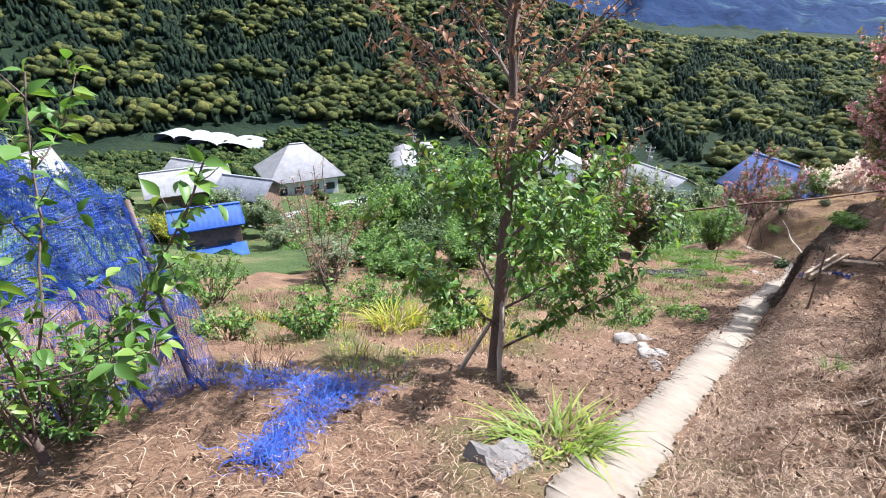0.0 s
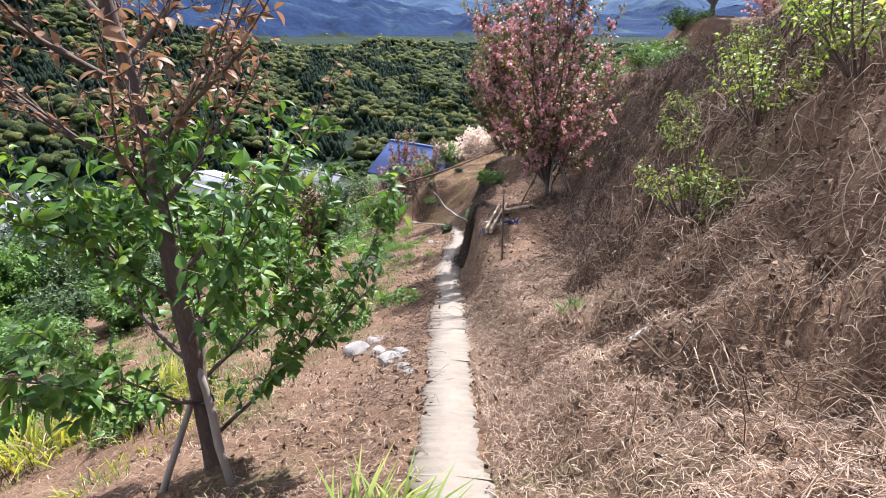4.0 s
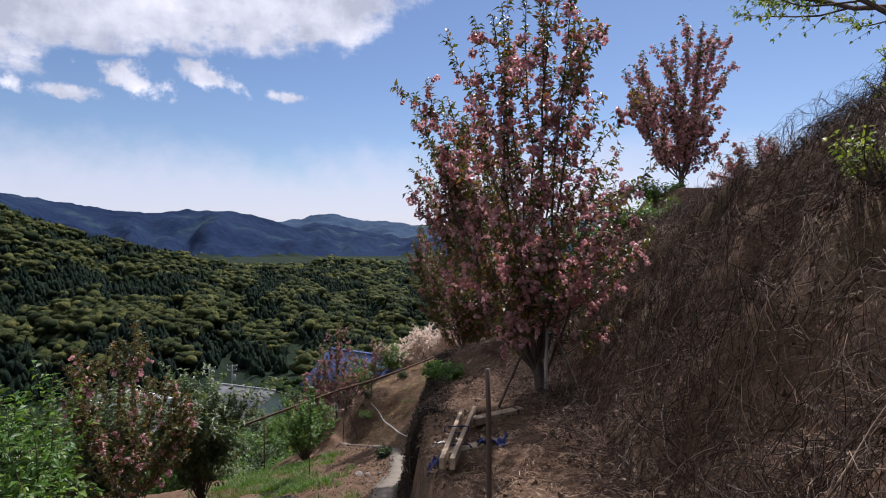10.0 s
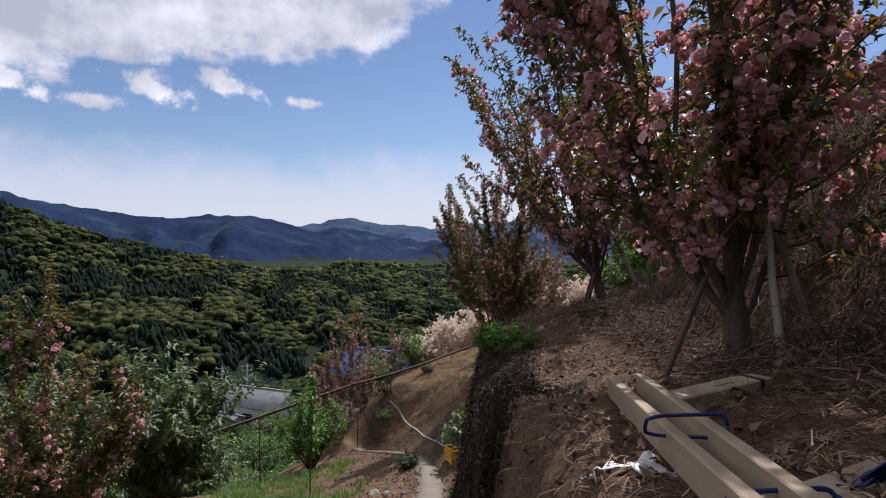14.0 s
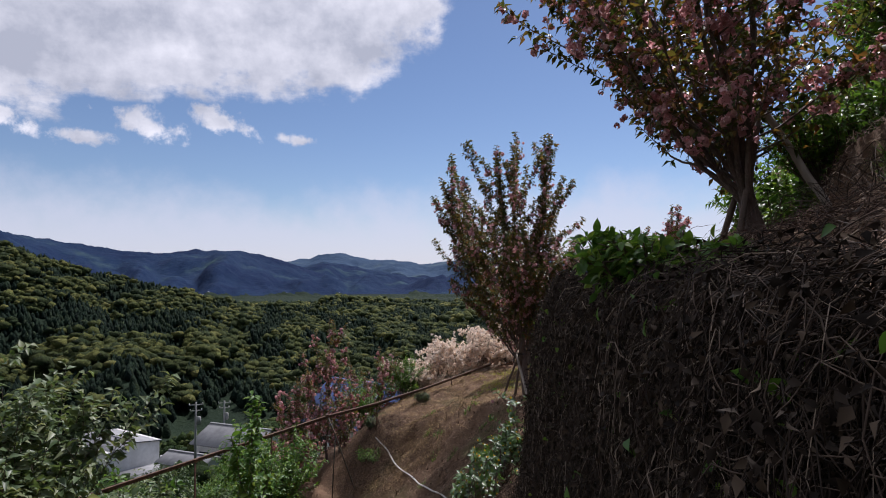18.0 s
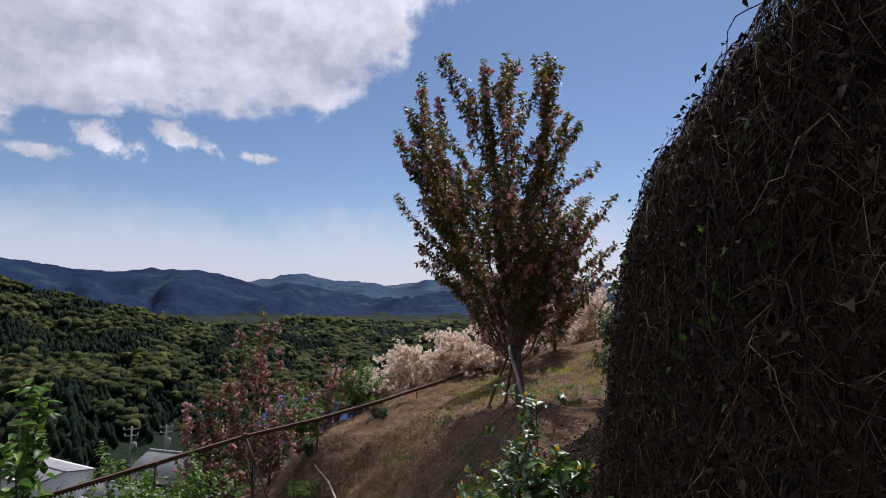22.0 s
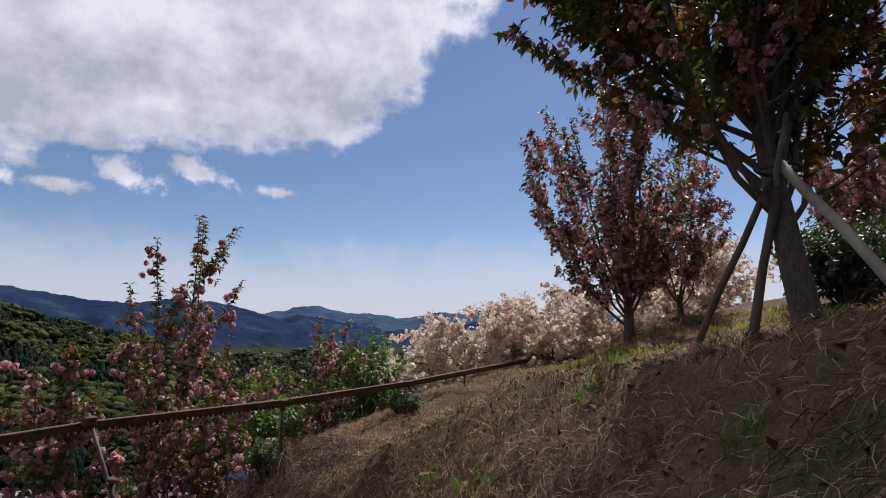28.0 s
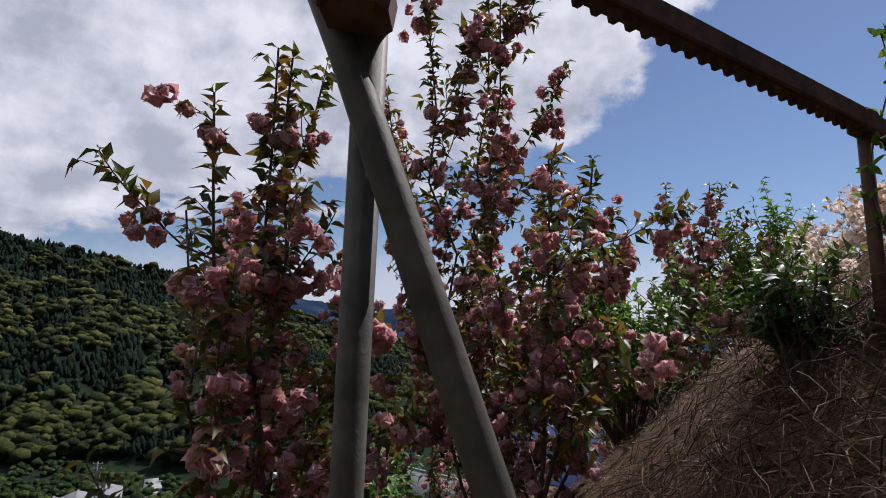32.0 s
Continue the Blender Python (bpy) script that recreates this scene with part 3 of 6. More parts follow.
def blossoms(leafy, rng, share, radius, per, petals=9):
    C = []
    for tw in leafy:
        if rng.uniform() > share:
            continue
        for _ in range(rng.randint(1, per + 1)):
            p, t = along(tw, rng.uniform(.1, .9))
            q = p + rng.normal(size=3) * radius * .9 + np.array([0, 0, -radius])
            for _ in range(rng.randint(2, 4)):
                C.append(q + rng.normal(size=3) * radius * .75)
    C = np.array(C)
    return puff_arrays(C, radius * rng.uniform(.65, 1.1, len(C)), rng, petals)


def tree(name, x, y, label, height, spread, seed, limbs=6, clear=.2, trunk_r=.08, lean=(0, 0), twigs=6, spur=.14, z=None,
         leaf=None, leaf_step=.05, leaf_per=3, leaf_size=.09, flower=None, flower_share=.7, flower_r=.05, flower_per=3, category="cherry tree", group="", petals=9, second=None, fine=False, leader=False):
    rng = np.random.RandomState(seed)
    root = thing(name, x, y, ground_z(x, y) - .03 if z is None else z, label, category, group)
    wood, leafy = tree_frame(rng, height, spread, limbs, clear, trunk_r, lean, twigs, spur, leader)
    lay("trunk", *tubes(wood[:1], 10), M_BARK, root, smooth=True)
    stems = [w for w in wood[1:] if len(w[0]) == 9]
    for w in stems:
        lay("limb", *tubes([w], 7), M_BARK, root, smooth=True)
    tagged(lay("twig_work", *tubes([w for w in wood[1:] if len(w[0]) != 9], 4), M_BARK, root, smooth=True), kind="stuff")
    if second:  # a second kind of leaf on the upper part
        hi = [t for t in leafy if t[-1][2] > height * second[1]]
        leafy_low = [t for t in leafy if t[-1][2] <= height * second[1]]
        lay("upper_leaf_crown", *dress(hi, rng, leaf_step * second[2], leaf_per, leaf_size * .7, .5, fine), second[0], root, "sparse bronze young leaves")
        lay("leaf_crown", *dress(leafy_low, rng, leaf_step, leaf_per, leaf_size, .5, fine), leaf, root)
    else:
        lay("leaf_crown", *dress(leafy, rng, leaf_step, leaf_per, leaf_size, .5, fine), leaf, root)
    if flower:
        lay("blossom_crown", *blossoms(leafy, rng, flower_share, flower_r, flower_per, petals), flower, root, "double blossoms in hanging clusters")
    return root


def shrub(name, x, y, label, height, spread, seed, leaf, stems=16, leaf_size=.09, leaf_step=.05, leaf_per=2, category="shrub", z=None, narrow=.5, group="", fine=False):
    rng = np.random.RandomState(seed)
    root = thing(name, x, y, ground_z(x, y) - .03 if z is None else z, label, category, group)
    wood, leafy = [], []
    for i in range(stems):
        a = rng.uniform(0, 2 * math.pi)
        o = spread / height * math.sqrt(rng.uniform(.02, 1))
        s = curve_line((math.cos(a) * o * .15, math.sin(a) * o * .15, 0), (math.cos(a) * o, math.sin(a) * o, 1), height * rng.uniform(.6, 1.05), 6, rng, .1, .03)
        wood.append((s, np.linspace(.012, .003, 7)))
        leafy.append(s[2:])
        for _ in range(4):
            p, d = along(s, rng.uniform(.25, .95))
            t = curve_line(p, d + rng.normal(size=3) * .7, height * rng.uniform(.12, .3), 3, rng, .12, .08)
            wood.append((t, np.linspace(.005, .002, 4)))
            leafy.append(t)
    lay("stem_work", *tubes(wood, 5), M_BARK, root, smooth=True)
    V, F = dress(leafy, rng, leaf_step, leaf_per, leaf_size, .4, fine)
    lay("leaf_crown", V, F, leaf, root)
    return root

# ---------- orchard trees on the upper slope ----------
PINK = "double-flowered pink cherry tree with bronze-green leaves on the bank"
tree("cherry_tree", 1.42, 12.1, PINK, 5.8, 2.0, 11, limbs=19, clear=.13, trunk_r=.085, twigs=6, leaf=M_LEAF_BRONZE, leaf_per=2, leaf_size=.1, flower=M_PETAL_PINK, flower_share=.38, flower_r=.052, lean=(-.07, -.02), group="cherry trees")
tree("cherry_tree", 1.8, 17.2, "cherry tree with faded pink blossoms above the bank", 5.2, 1.9, 12, limbs=20, clear=.12, trunk_r=.08, lean=(-.23, 0), twigs=6, leaf=M_LEAF_BRONZE, leaf_per=2, leaf_size=.1, flower=M_PETAL_PINK, flower_share=.25, flower_r=.05, group="cherry trees")
tree("cherry_tree", 1.02, 26.72, "staked cherry tree with dusky pink blossoms and dark leaves", 7.1, 2.45, 13, limbs=23, clear=.23, trunk_r=.085, lean=(-.06, .09), twigs=7, leaf=M_LEAF_BRONZE, leaf_size=.115, leaf_per=3, leaf_step=.04, flower=M_PETAL_PINK, flower_share=.2, flower_r=.052, group="cherry trees")
tree("cherry_tree", 1.95, 32.7, "rounded pink cherry tree on the grassy crest", 5.0, 1.9, 14, leaf_per=2, lean=(-.05, 0), limbs=17, clear=.14, trunk_r=.09, twigs=6, leaf=M_LEAF_BRONZE, leaf_size=.11, flower=M_PETAL_PINK, flower_share=.45, flower_r=.052, group="cherry trees")
tree("cherry_tree", 3.6, 34.2, "slim pink cherry tree on the grassy crest", 3.6, 1.2, 18, limbs=8, clear=.14, trunk_r=.06, twigs=5, leaf=M_LEAF_BRONZE, leaf_size=.1, flower=M_PETAL_PINK, flower_share=.45, flower_r=.052, group="cherry trees")
tree("cherry_tree", 8.0, 34.8, "tall pink cherry tree behind a dark hedge", 5.0, 1.3, 19, limbs=9, clear=.18, trunk_r=.08, twigs=6, leaf=M_LEAF_BRONZE, leaf_size=.115, flower=M_PETAL_PINK, flower_share=.6, flower_r=.065, group="cherry trees")
tree("cherry_tree", 8.6, 23.9, "pink cherry tree on top of the slope", 6.0, 2.3, 15, limbs=13, clear=.13, trunk_r=.09, twigs=5, leaf=M_LEAF_BRONZE, leaf_step=.08, leaf_size=.13, flower=M_PETAL_PINK, flower_share=.7, flower_r=.07, group="cherry trees")
tree("cherry_tree", 11.6, 24.6, "smaller pink cherry tree on top of the slope", 3.2, 1.9, 16, limbs=9, clear=.13, trunk_r=.08, twigs=5, leaf=M_LEAF_BRONZE, leaf_step=.08, leaf_size=.13, flower=M_PETAL_PINK, flower_share=.75, flower_r=.07, group="cherry trees")
tree("broadleaf_tree", 5.5, 10.9, "tree with sparse light green leaves on the slope's crest", 5.6, 4.2, 17, limbs=12, clear=.3, trunk_r=.11, twigs=8, spur=.3, leaf=M_LEAF_LIGHT, leaf_step=.1, leaf_size=.08, category="tree")
for x, y, h, s, seed in ((9.0, 12.0, 5.6, 2.2, 27), (10.5, 9.0, 6.0, 2.6, 28)):
    tree("evergreen_tree", x, y, "dense dark evergreen tree on the slope's crest", h, s, seed, limbs=16, clear=.12, trunk_r=.12, twigs=9, spur=.3, leaf=M_LEAF_DARK, leaf_step=.12, leaf_per=3, leaf_size=.2, category="tree", group="crest trees")
# below the rail
for i, (x, y, h, s, lab) in enumerate(((-5.25, 31.6, 5.05, 1.3, "slender pink cherry tree with upright blossoming shoots behind the rail"),
                                       (-5.88, 29.7, 3.99, 1.0, "pink cherry tree with bronze leaves behind the rail"),
                                       (-4.7, 31.0, 2.4, 1.1, "low pink cherry tree behind the rail"),
                                       (-3.9, 34.6, 3.0, 1.5, "low pink cherry tree behind the rail"),
                                       (-6.6, 33.6, 3.6, 1.6, "low pink cherry tree behind the rail"),
                                       (-4.6, 37.0, 3.2, 1.6, "low pink cherry tree behind the rail"))):
    tree("cherry_tree", x, y, lab, h, s, 30 + i, limbs=7, clear=.1, trunk_r=.045, twigs=4, leaf=M_LEAF_BRONZE, leaf_step=.06, leaf_size=.105, petals=20, flower=M_PETAL_PINK, flower_share=.34, flower_r=.058, group="cherry trees below the rail")
for i, (x, y, h, s) in enumerate(((-1.9, 36.6, 1.9, 2.2), (-.2, 36.8, 2.05, 2.4), (1.6, 37.2, 2.1, 2.5), (3.6, 37.6, 2.3, 2.5), (5.6, 38, 2.5, 2.4), (.6, 39.5, 2.2, 2.4))):
    tree("white_cherry_tree", x, y, "spreading cherry tree covered in creamy white blossoms", h, s, 40 + i, limbs=9, clear=.1, trunk_r=.06, twigs=6, spur=.34, leaf=M_LEAF_BRONZE, leaf_step=.2, leaf_per=1, leaf_size=.08,
         flower=M_PETAL_WHITE, flower_share=.95, flower_r=.085, flower_per=2, petals=7, group="white cherry trees")
# beside the path
tree("young_tree", -1.95, 1.97, "young tree, fresh green below and sparse bronze above", 5.0, 1.35, 21, limbs=28, clear=.08, trunk_r=.06, twigs=4, leader=True, spur=.16, leaf=M_LEAF_GREEN, leaf_step=.042, leaf_per=2, leaf_size=.105, lean=(.06, -.02), fine=True,
     second=(M_PETAL_BROWN, .52, 2.2), category="tree")
tree("young_tree", -2.5, -1.7, "leafy sapling with large fresh green leaves beside a blue net", 3.0, 1.2, 22, limbs=6, clear=.1, trunk_r=.03, twigs=3, spur=.2, leaf=M_LEAF_GREEN, leaf_step=.11, leaf_per=2, leaf_size=.13, fine=True, category="tree")
tree("young_tree", -7.7, 4.1, "small sparse cherry tree with reddish young leaves", 3.2, 1.4, 23, limbs=8, clear=.15, trunk_r=.045, twigs=4, spur=.12, leaf=M_PETAL_BROWN, leaf_step=.09, leaf_per=1, leaf_size=.07, category="tree")
tree("cherry_tree", -7.2, 16.6, "bronze-leaved cherry tree with few blossoms on the lower slope", 5.0, 1.6, 24, limbs=9, clear=.12, trunk_r=.06, twigs=6, leaf=M_LEAF_BRONZE, leaf_size=.115, leaf_per=3, flower=M_PETAL_PINK, flower_share=.12, flower_r=.055)
shrub("leafy_shrub", -4.8, 10.2, "bushy sapling with bright green leaves on the lower terrace", 2.9, 1.3, 51, M_LEAF_GREEN, 34, .12, .05)
shrub("leafy_shrub", -6.9, 11.8, "bushy sapling with bright green leaves on the lower terrace", 2.9, 1.5, 52, M_LEAF_GREEN, 34, .12, .05)
shrub("bamboo_grass", -6.8, 19.4, "dense clump of pale grey-green bamboo grass below the rail", 3.4, 1.3, 53, M_LEAF_GREY, 70, .17, .055, category="bamboo")
shrub("bamboo_grass", -8.8, 18.4, "dense clump of pale grey-green bamboo grass below the rail", 3.4, 1.4, 54, M_LEAF_GREY, 70, .17, .055, category="bamboo")
shrub("leafy_shrub", -5.6, 26.4, "bright green bushy shrub growing beside the rail", 2.4, 1.4, 55, M_LEAF_GREEN, 60, .12, .05)


def laurel(x, y, height, spread, stems, seed, label, leaf_size=.105, low=.3):
    """Open evergreen: few woody stems, whorls of large leaves on side shoots, amber young leaves at the tips."""
    rng = np.random.RandomState(seed)
    root = thing("evergreen_shrub", x, y, ground_z(x, y) - .02, label, "shrub")
    wood, tips, line = [], [], []
    for i in range(stems):
        a = 2.4 * i + rng.uniform(-.4, .4)
        o = spread / height * (.15 if i == 0 else rng.uniform(.4, 1))
        st = curve_line((math.cos(a) * .03, math.sin(a) * .03, 0), (math.cos(a) * o, math.sin(a) * o, 1), height * (1 if i == 0 else rng.uniform(.6, .95)), 7, rng, .07, .02)
        wood.append((st, np.linspace(.012, .005, 8)))
        tips.append((st[-1], unit(st[-1] - st[-2])))
        for f in np.linspace(low, .92, 6):
            p, d = along(st, f)
            b = rng.uniform(0, 6.28)
            t = curve_line(p, d * .5 + np.array([math.cos(b), math.sin(b), .2]), rng.uniform(.12, .3) * (.6 + .6 * min(height, 1)), 4, rng, .1, .1)
            wood.append((t, np.linspace(.006, .003, 5)))
            tips.append((t[-1], unit(t[-1] - t[-2])))
            line.append(t)
    part("stem_work", tube_bm(wood[0][0], wood[0][1], 7), M_BARK, root)
    lay("side_stem", *tubes(wood[1:], 6), M_BARK, root, smooth=True)
    P, D, N, L = [], [], [], []
    for p, d in tips:
        for k in range(rng.randint(5, 9)):
            s = unit(np.cross(d, rng.normal(size=3)))
            P.append(p - d * rng.uniform(0, .07))
            D.append(s + d * rng.uniform(.1, .9))
            N.append(d + rng.normal(size=3) * .25 + [0, 0, .3])
            L.append(leaf_size * rng.uniform(.6, 1.15))
    for t in line:
        for f in (.4, .65):
            p, d = along(t, f)
            s = unit(np.cross(d, rng.normal(size=3)))
            P.append(p), D.append(s + d * .4), N.append(np.array([0, 0, 1]) + rng.normal(size=3) * .3), L.append(leaf_size * rng.uniform(.7, 1.1))
    L = np.array(L)
    lay("leaf_crown", *fine_leaf_arrays(np.array(P), np.array(D), np.array(N), L, L * rng.uniform(.42, .56, len(L)), .22), M_LAUREL, root, smooth=True)
    P, D, L = [], [], []
    for p, d in tips:
        if rng.uniform() < .5:
            for k in range(rng.randint(3, 6)):
                P.append(p), D.append(d * 1.3 + rng.normal(size=3) * .4 + [0, 0, .4]), L.append(leaf_size * rng.uniform(.28, .48))
    L = np.array(L)
    lay("young_leaves", *fine_leaf_arrays(np.array(P), np.array(D), rng.normal(size=(len(L), 3)), L, L * .42, .1), M_YOUNG, root, "amber young leaves at the shoot tips", smooth=True)


laurel(.1, 21.6, 1.25, .32, 3, 57, "open glossy evergreen shrub with amber young leaves")
laurel(-.28, 21.25, .85, .38, 8, 58, "low glossy evergreen clump with amber young leaves", .1, .45)
laurel(-.1, 21.65, .7, .4, 7, 59, "low glossy evergreen clump with amber young leaves", .1, .45)
laurel(.15, 21.0, .6, .3, 5, 60, "low large-leaved evergreen seedling beside the bank", .13, .5)
laurel(-.6, 20.05, 1.05, .42, 8, 61, "open glossy evergreen shrub at the foot of the bank", .1, .4)
laurel(-.75, 20.6, .75, .35, 6, 62, "low glossy evergreen clump beside the path", .1, .4)
shrub("hedge_bush", 2.9, 26.4, "dark green rounded bush above the slope", 1.0, .55, 65, M_LEAF_DARK, 70, .07, .035)
shrub("green_tuft", -.02, 14.95, "bright green weed clump spilling over the bank's edge", .36, .42, 58, M_LEAF_GREEN, 70, .075, .035, fine=True)
tree("young_tree", -4.07, 20.72, "slim sapling with a tuft of bright green leaves beside the rail", 2.91, .3, 28, limbs=6, clear=.5, trunk_r=.015, twigs=2, spur=.12, leaf=M_LEAF_GREEN, leaf_step=.06, leaf_per=2, leaf_size=.13, fine=True, category="tree")
shrub("hedge_bush", 2.9, 17.9, "dense rounded green bush on the slope", 1.1, .9, 59, M_LEAF_GREEN, 80, .09, .045)
shrub("hedge_bush", 3.7, 17.4, "dense rounded green bush on the slope", 1.1, 1.1, 61, M_LEAF_GREEN, 80, .09, .045)
shrub("hedge_bush", 5.4, 18.6, "dense rounded green bush on the slope", 1.4, 1.6, 66, M_LEAF_GREEN, 80, .11, .05)
shrub("hedge_bush", 2.55, 18.2, "dense green bush behind the cherry tree", .7, .7, 69, M_LEAF_GREEN, 70, .09, .045)
shrub("hedge_bush", 3.0, 18.9, "dense green bush behind the cherry tree", .9, .9, 70, M_LEAF_GREEN, 70, .09, .045)
shrub("hedge_bush", 5.0, 31.5, "dark green rounded hedge bush on the slope", 1.5, 1.5, 60, M_LEAF_DARK, 80, .11, .05)
shrub("hedge_bush", 6.4, 21.9, "rounded green bush on the crest", 1.0, 1.2, 67, M_LEAF_GREEN, 60, .11, .06)
shrub("hedge_bush", 7.3, 22.8, "rounded green bush on the crest", .9, 1.2, 68, M_LEAF_GREEN, 60, .11, .06)
shrub("hedge_bush", 7.6, 9.2, "dark green rounded bush on the crest", 2.2, 1.7, 63, M_LEAF_DARK, 80, .12, .06)
shrub("hedge_bush", 6.6, 7.2, "dark green rounded bush on the crest", 1.8, 1.5, 64, M_LEAF_DARK, 70, .12, .06)
for i, (x, y) in enumerate(((-4.3, 33.2), (-5.7, 35.2), (-2.9, 35.0), (-6.4, 31.9))):
    shrub("leafy_shrub", x, y, "green bushy undergrowth behind the rail", 2.0, 1.3, 80 + i, M_LEAF_GREEN, 40, .11, .06)
shrub("hedge_bush", 7.2, 32.5, "dark green rounded hedge bush on the slope", 1.6, 1.5, 62, M_LEAF_DARK, 80, .11, .05)

# ---------- rack rail ----------
RAIL = [(-17.6, 3.9, -8.9), (-15.6, 7.6, -8.9), (-13.9, 11.6, -8.85), (-9.8, 20.25, -8.68), (-4.47, 27.94, -8.4), (-3.26, 29.6, -8.43), (-1.87, 31.75, -8.42), (.9, 36.2, -8.3)]


def metal_mat(name, a, b, rough=.6, metal=.6):
    k = Mat(name)
    c = k.ramp(k.noise(14, 6, .65), (.35, a), (.65, b))
    return k.surface(c, rough, metal, k.bump(k.noise(70, 4, .7), .002, .6))


M_RUST = metal_mat("rusty_rail_steel", (.05, .03, .022), (.14, .075, .045), .75, .35)
M_PIPE = metal_mat("weathered_galvanised_pipe", (.045, .042, .033), (.11, .1, .08), .65, .2)
M_WHITE_PIPE = metal_mat("dirty_white_plastic_pipe", (.42, .41, .38), (.68, .67, .63), .5, 0)


def build_rail():
    root = thing("rack_rail", *RAIL[4], "rusty toothed monorail rail running along the slope", "rail")
    o = np.array(RAIL[4])
    pts = np.array(RAIL) - o
    for a, b in zip(pts[:-1], pts[1:]):
        d = b - a
        n = np.linalg.norm(d)
        q = Vector(d).to_track_quat("Y", "Z").to_matrix().to_4x4()
        bm = bmesh.new()
        bmesh.ops.create_cube(bm, size=1, matrix=Matrix.Translation((a + b) / 2) @ q @ Matrix.Diagonal((.055, n + .01, .066, 1)))
        bmesh.ops.bevel(bm, geom=bm.edges[:], offset=.005, segments=1, affect="EDGES")
        part("rail_beam", bm, M_RUST, root)
        # toothed rack welded underneath
        k = int(n / .055)
        V, F = [], []
        u, s, w = d / n, unit(np.cross(d, [0, 0, 1])), np.array([0, 0, 1.0])
        prof = [(-.0275, -.024), (-.0275, -.036), (-.014, -.036), (-.008, -.058), (.008, -.058), (.014, -.036), (.0275, -.036), (.0275, -.024)]
        for i in range(k):
            c = a + u * (i + .5) * n / k
            base = len(V)
            for side in (-.011, .011):
                V += [c + u * p + w * h + s * side for p, h in prof]
            F += [[base + j for j in (0, 1, 2, 5)], [base + j for j in (2, 3, 4, 5)], [base + j for j in (5, 6, 7, 0)]]
            F += [[base + 8 + j for j in (5, 2, 1, 0)], [base + 8 + j for j in (5, 4, 3, 2)], [base + 8 + j for j in (0, 7, 6, 5)]]
            F += [[base + j, base + j + 8, base + j + 9, base + j + 1] for j in range(7)]
        ob = lay("rack_teeth", V, F, M_RUST, root, "row of rusty teeth")
        ob["kind"] = "stuff"


def rail_post(f_seg, f, lean=0.0, drop=None, clamp=True):
    a, b = np.array(RAIL[f_seg]), np.array(RAIL[f_seg + 1])
    p = a + (b - a) * f
    zg = ground_z(p[0], p[1]) if drop is None else p[2] - drop
    root = thing("rail_post", p[0], p[1], zg, "thin rusty post clamped under the rail", "post", "rail posts")
    h = p[2] - zg
    part("post_pipe", tube_bm([(lean * h, 0, -.2), (0, 0, h - .03)], .021), M_RUST, root)
    part("clamp", box_bm(.075, .085, .085, .01, (0, 0, h - .01), (0, 0, -35)), M_RUST, root)


build_rail()
for seg, f in ((5, 0.0), (5, 1.0), (6, .35), (3, .32), (3, .58), (3, .8), (3, .08), (2, .5), (1, .5), (0, .5)):
    rail_post(seg, f)


def pipe_support():
    """Two clamped pipes carrying the rail where the path goes under it."""
    zg = ground_z(-3.6, 27.8) - .1
    root = thing("pipe_support", -3.55, 27.8, zg, "leaning galvanised pipe props clamped together under the rail", "prop")
    def rel(p):
        return (p[0] + 3.55, p[1] - 27.8, p[2] - zg)
    part("leaning_pipe", tube_bm([rel((-4.47, 27.9, -8.3)), rel((-4.215, 27.85, -8.865)), rel((-3.59, 27.91, -10.6))], .0175), M_PIPE, root, "long leaning galvanised pipe")
    part("short_pipe", tube_bm([rel((-4.19, 27.86, -8.82)), rel((-4.255, 27.93, -9.6)), rel((-4.33, 28.03, -10.9))], .0175), M_PIPE, root)
    part("coupler", box_bm(.075, .06, .05, .012, rel((-4.195, 27.835, -8.825)), (0, 10, 20)), M_RUST, root, "rusty pipe coupler")
    part("bolt", tube_bm([rel((-4.165, 27.805, -8.815)), rel((-4.095, 27.775, -8.81))], .008, 6), M_RUST, root)
    part("bolt", tube_bm([rel((-4.215, 27.805, -8.835)), rel((-4.175, 27.755, -8.83))], .008, 6), M_RUST, root)
    part("rail_clamp", box_bm(.075, .1, .08, .01, rel((-4.44, 27.88, -8.36)), (0, 0, -35)), M_RUST, root)


pipe_support()

# ---------- trodden concrete path ----------
k = Mat("worn_concrete")
c = k.ramp(k.noise(2.2, 7, .65), (.3, (.15, .128, .1)), (.7, (.21, .182, .145)))
c = k.mix(k.ramp(k.noise(14, 5, .6), (.5, (0, 0, 0)), (.72, (.6, .6, .6))), c, (.15, .115, .085))
M_CONCRETE = k.surface(c, .9, normal=k.bump(k.noise(45, 6, .7), .006, .8), spec=.2)


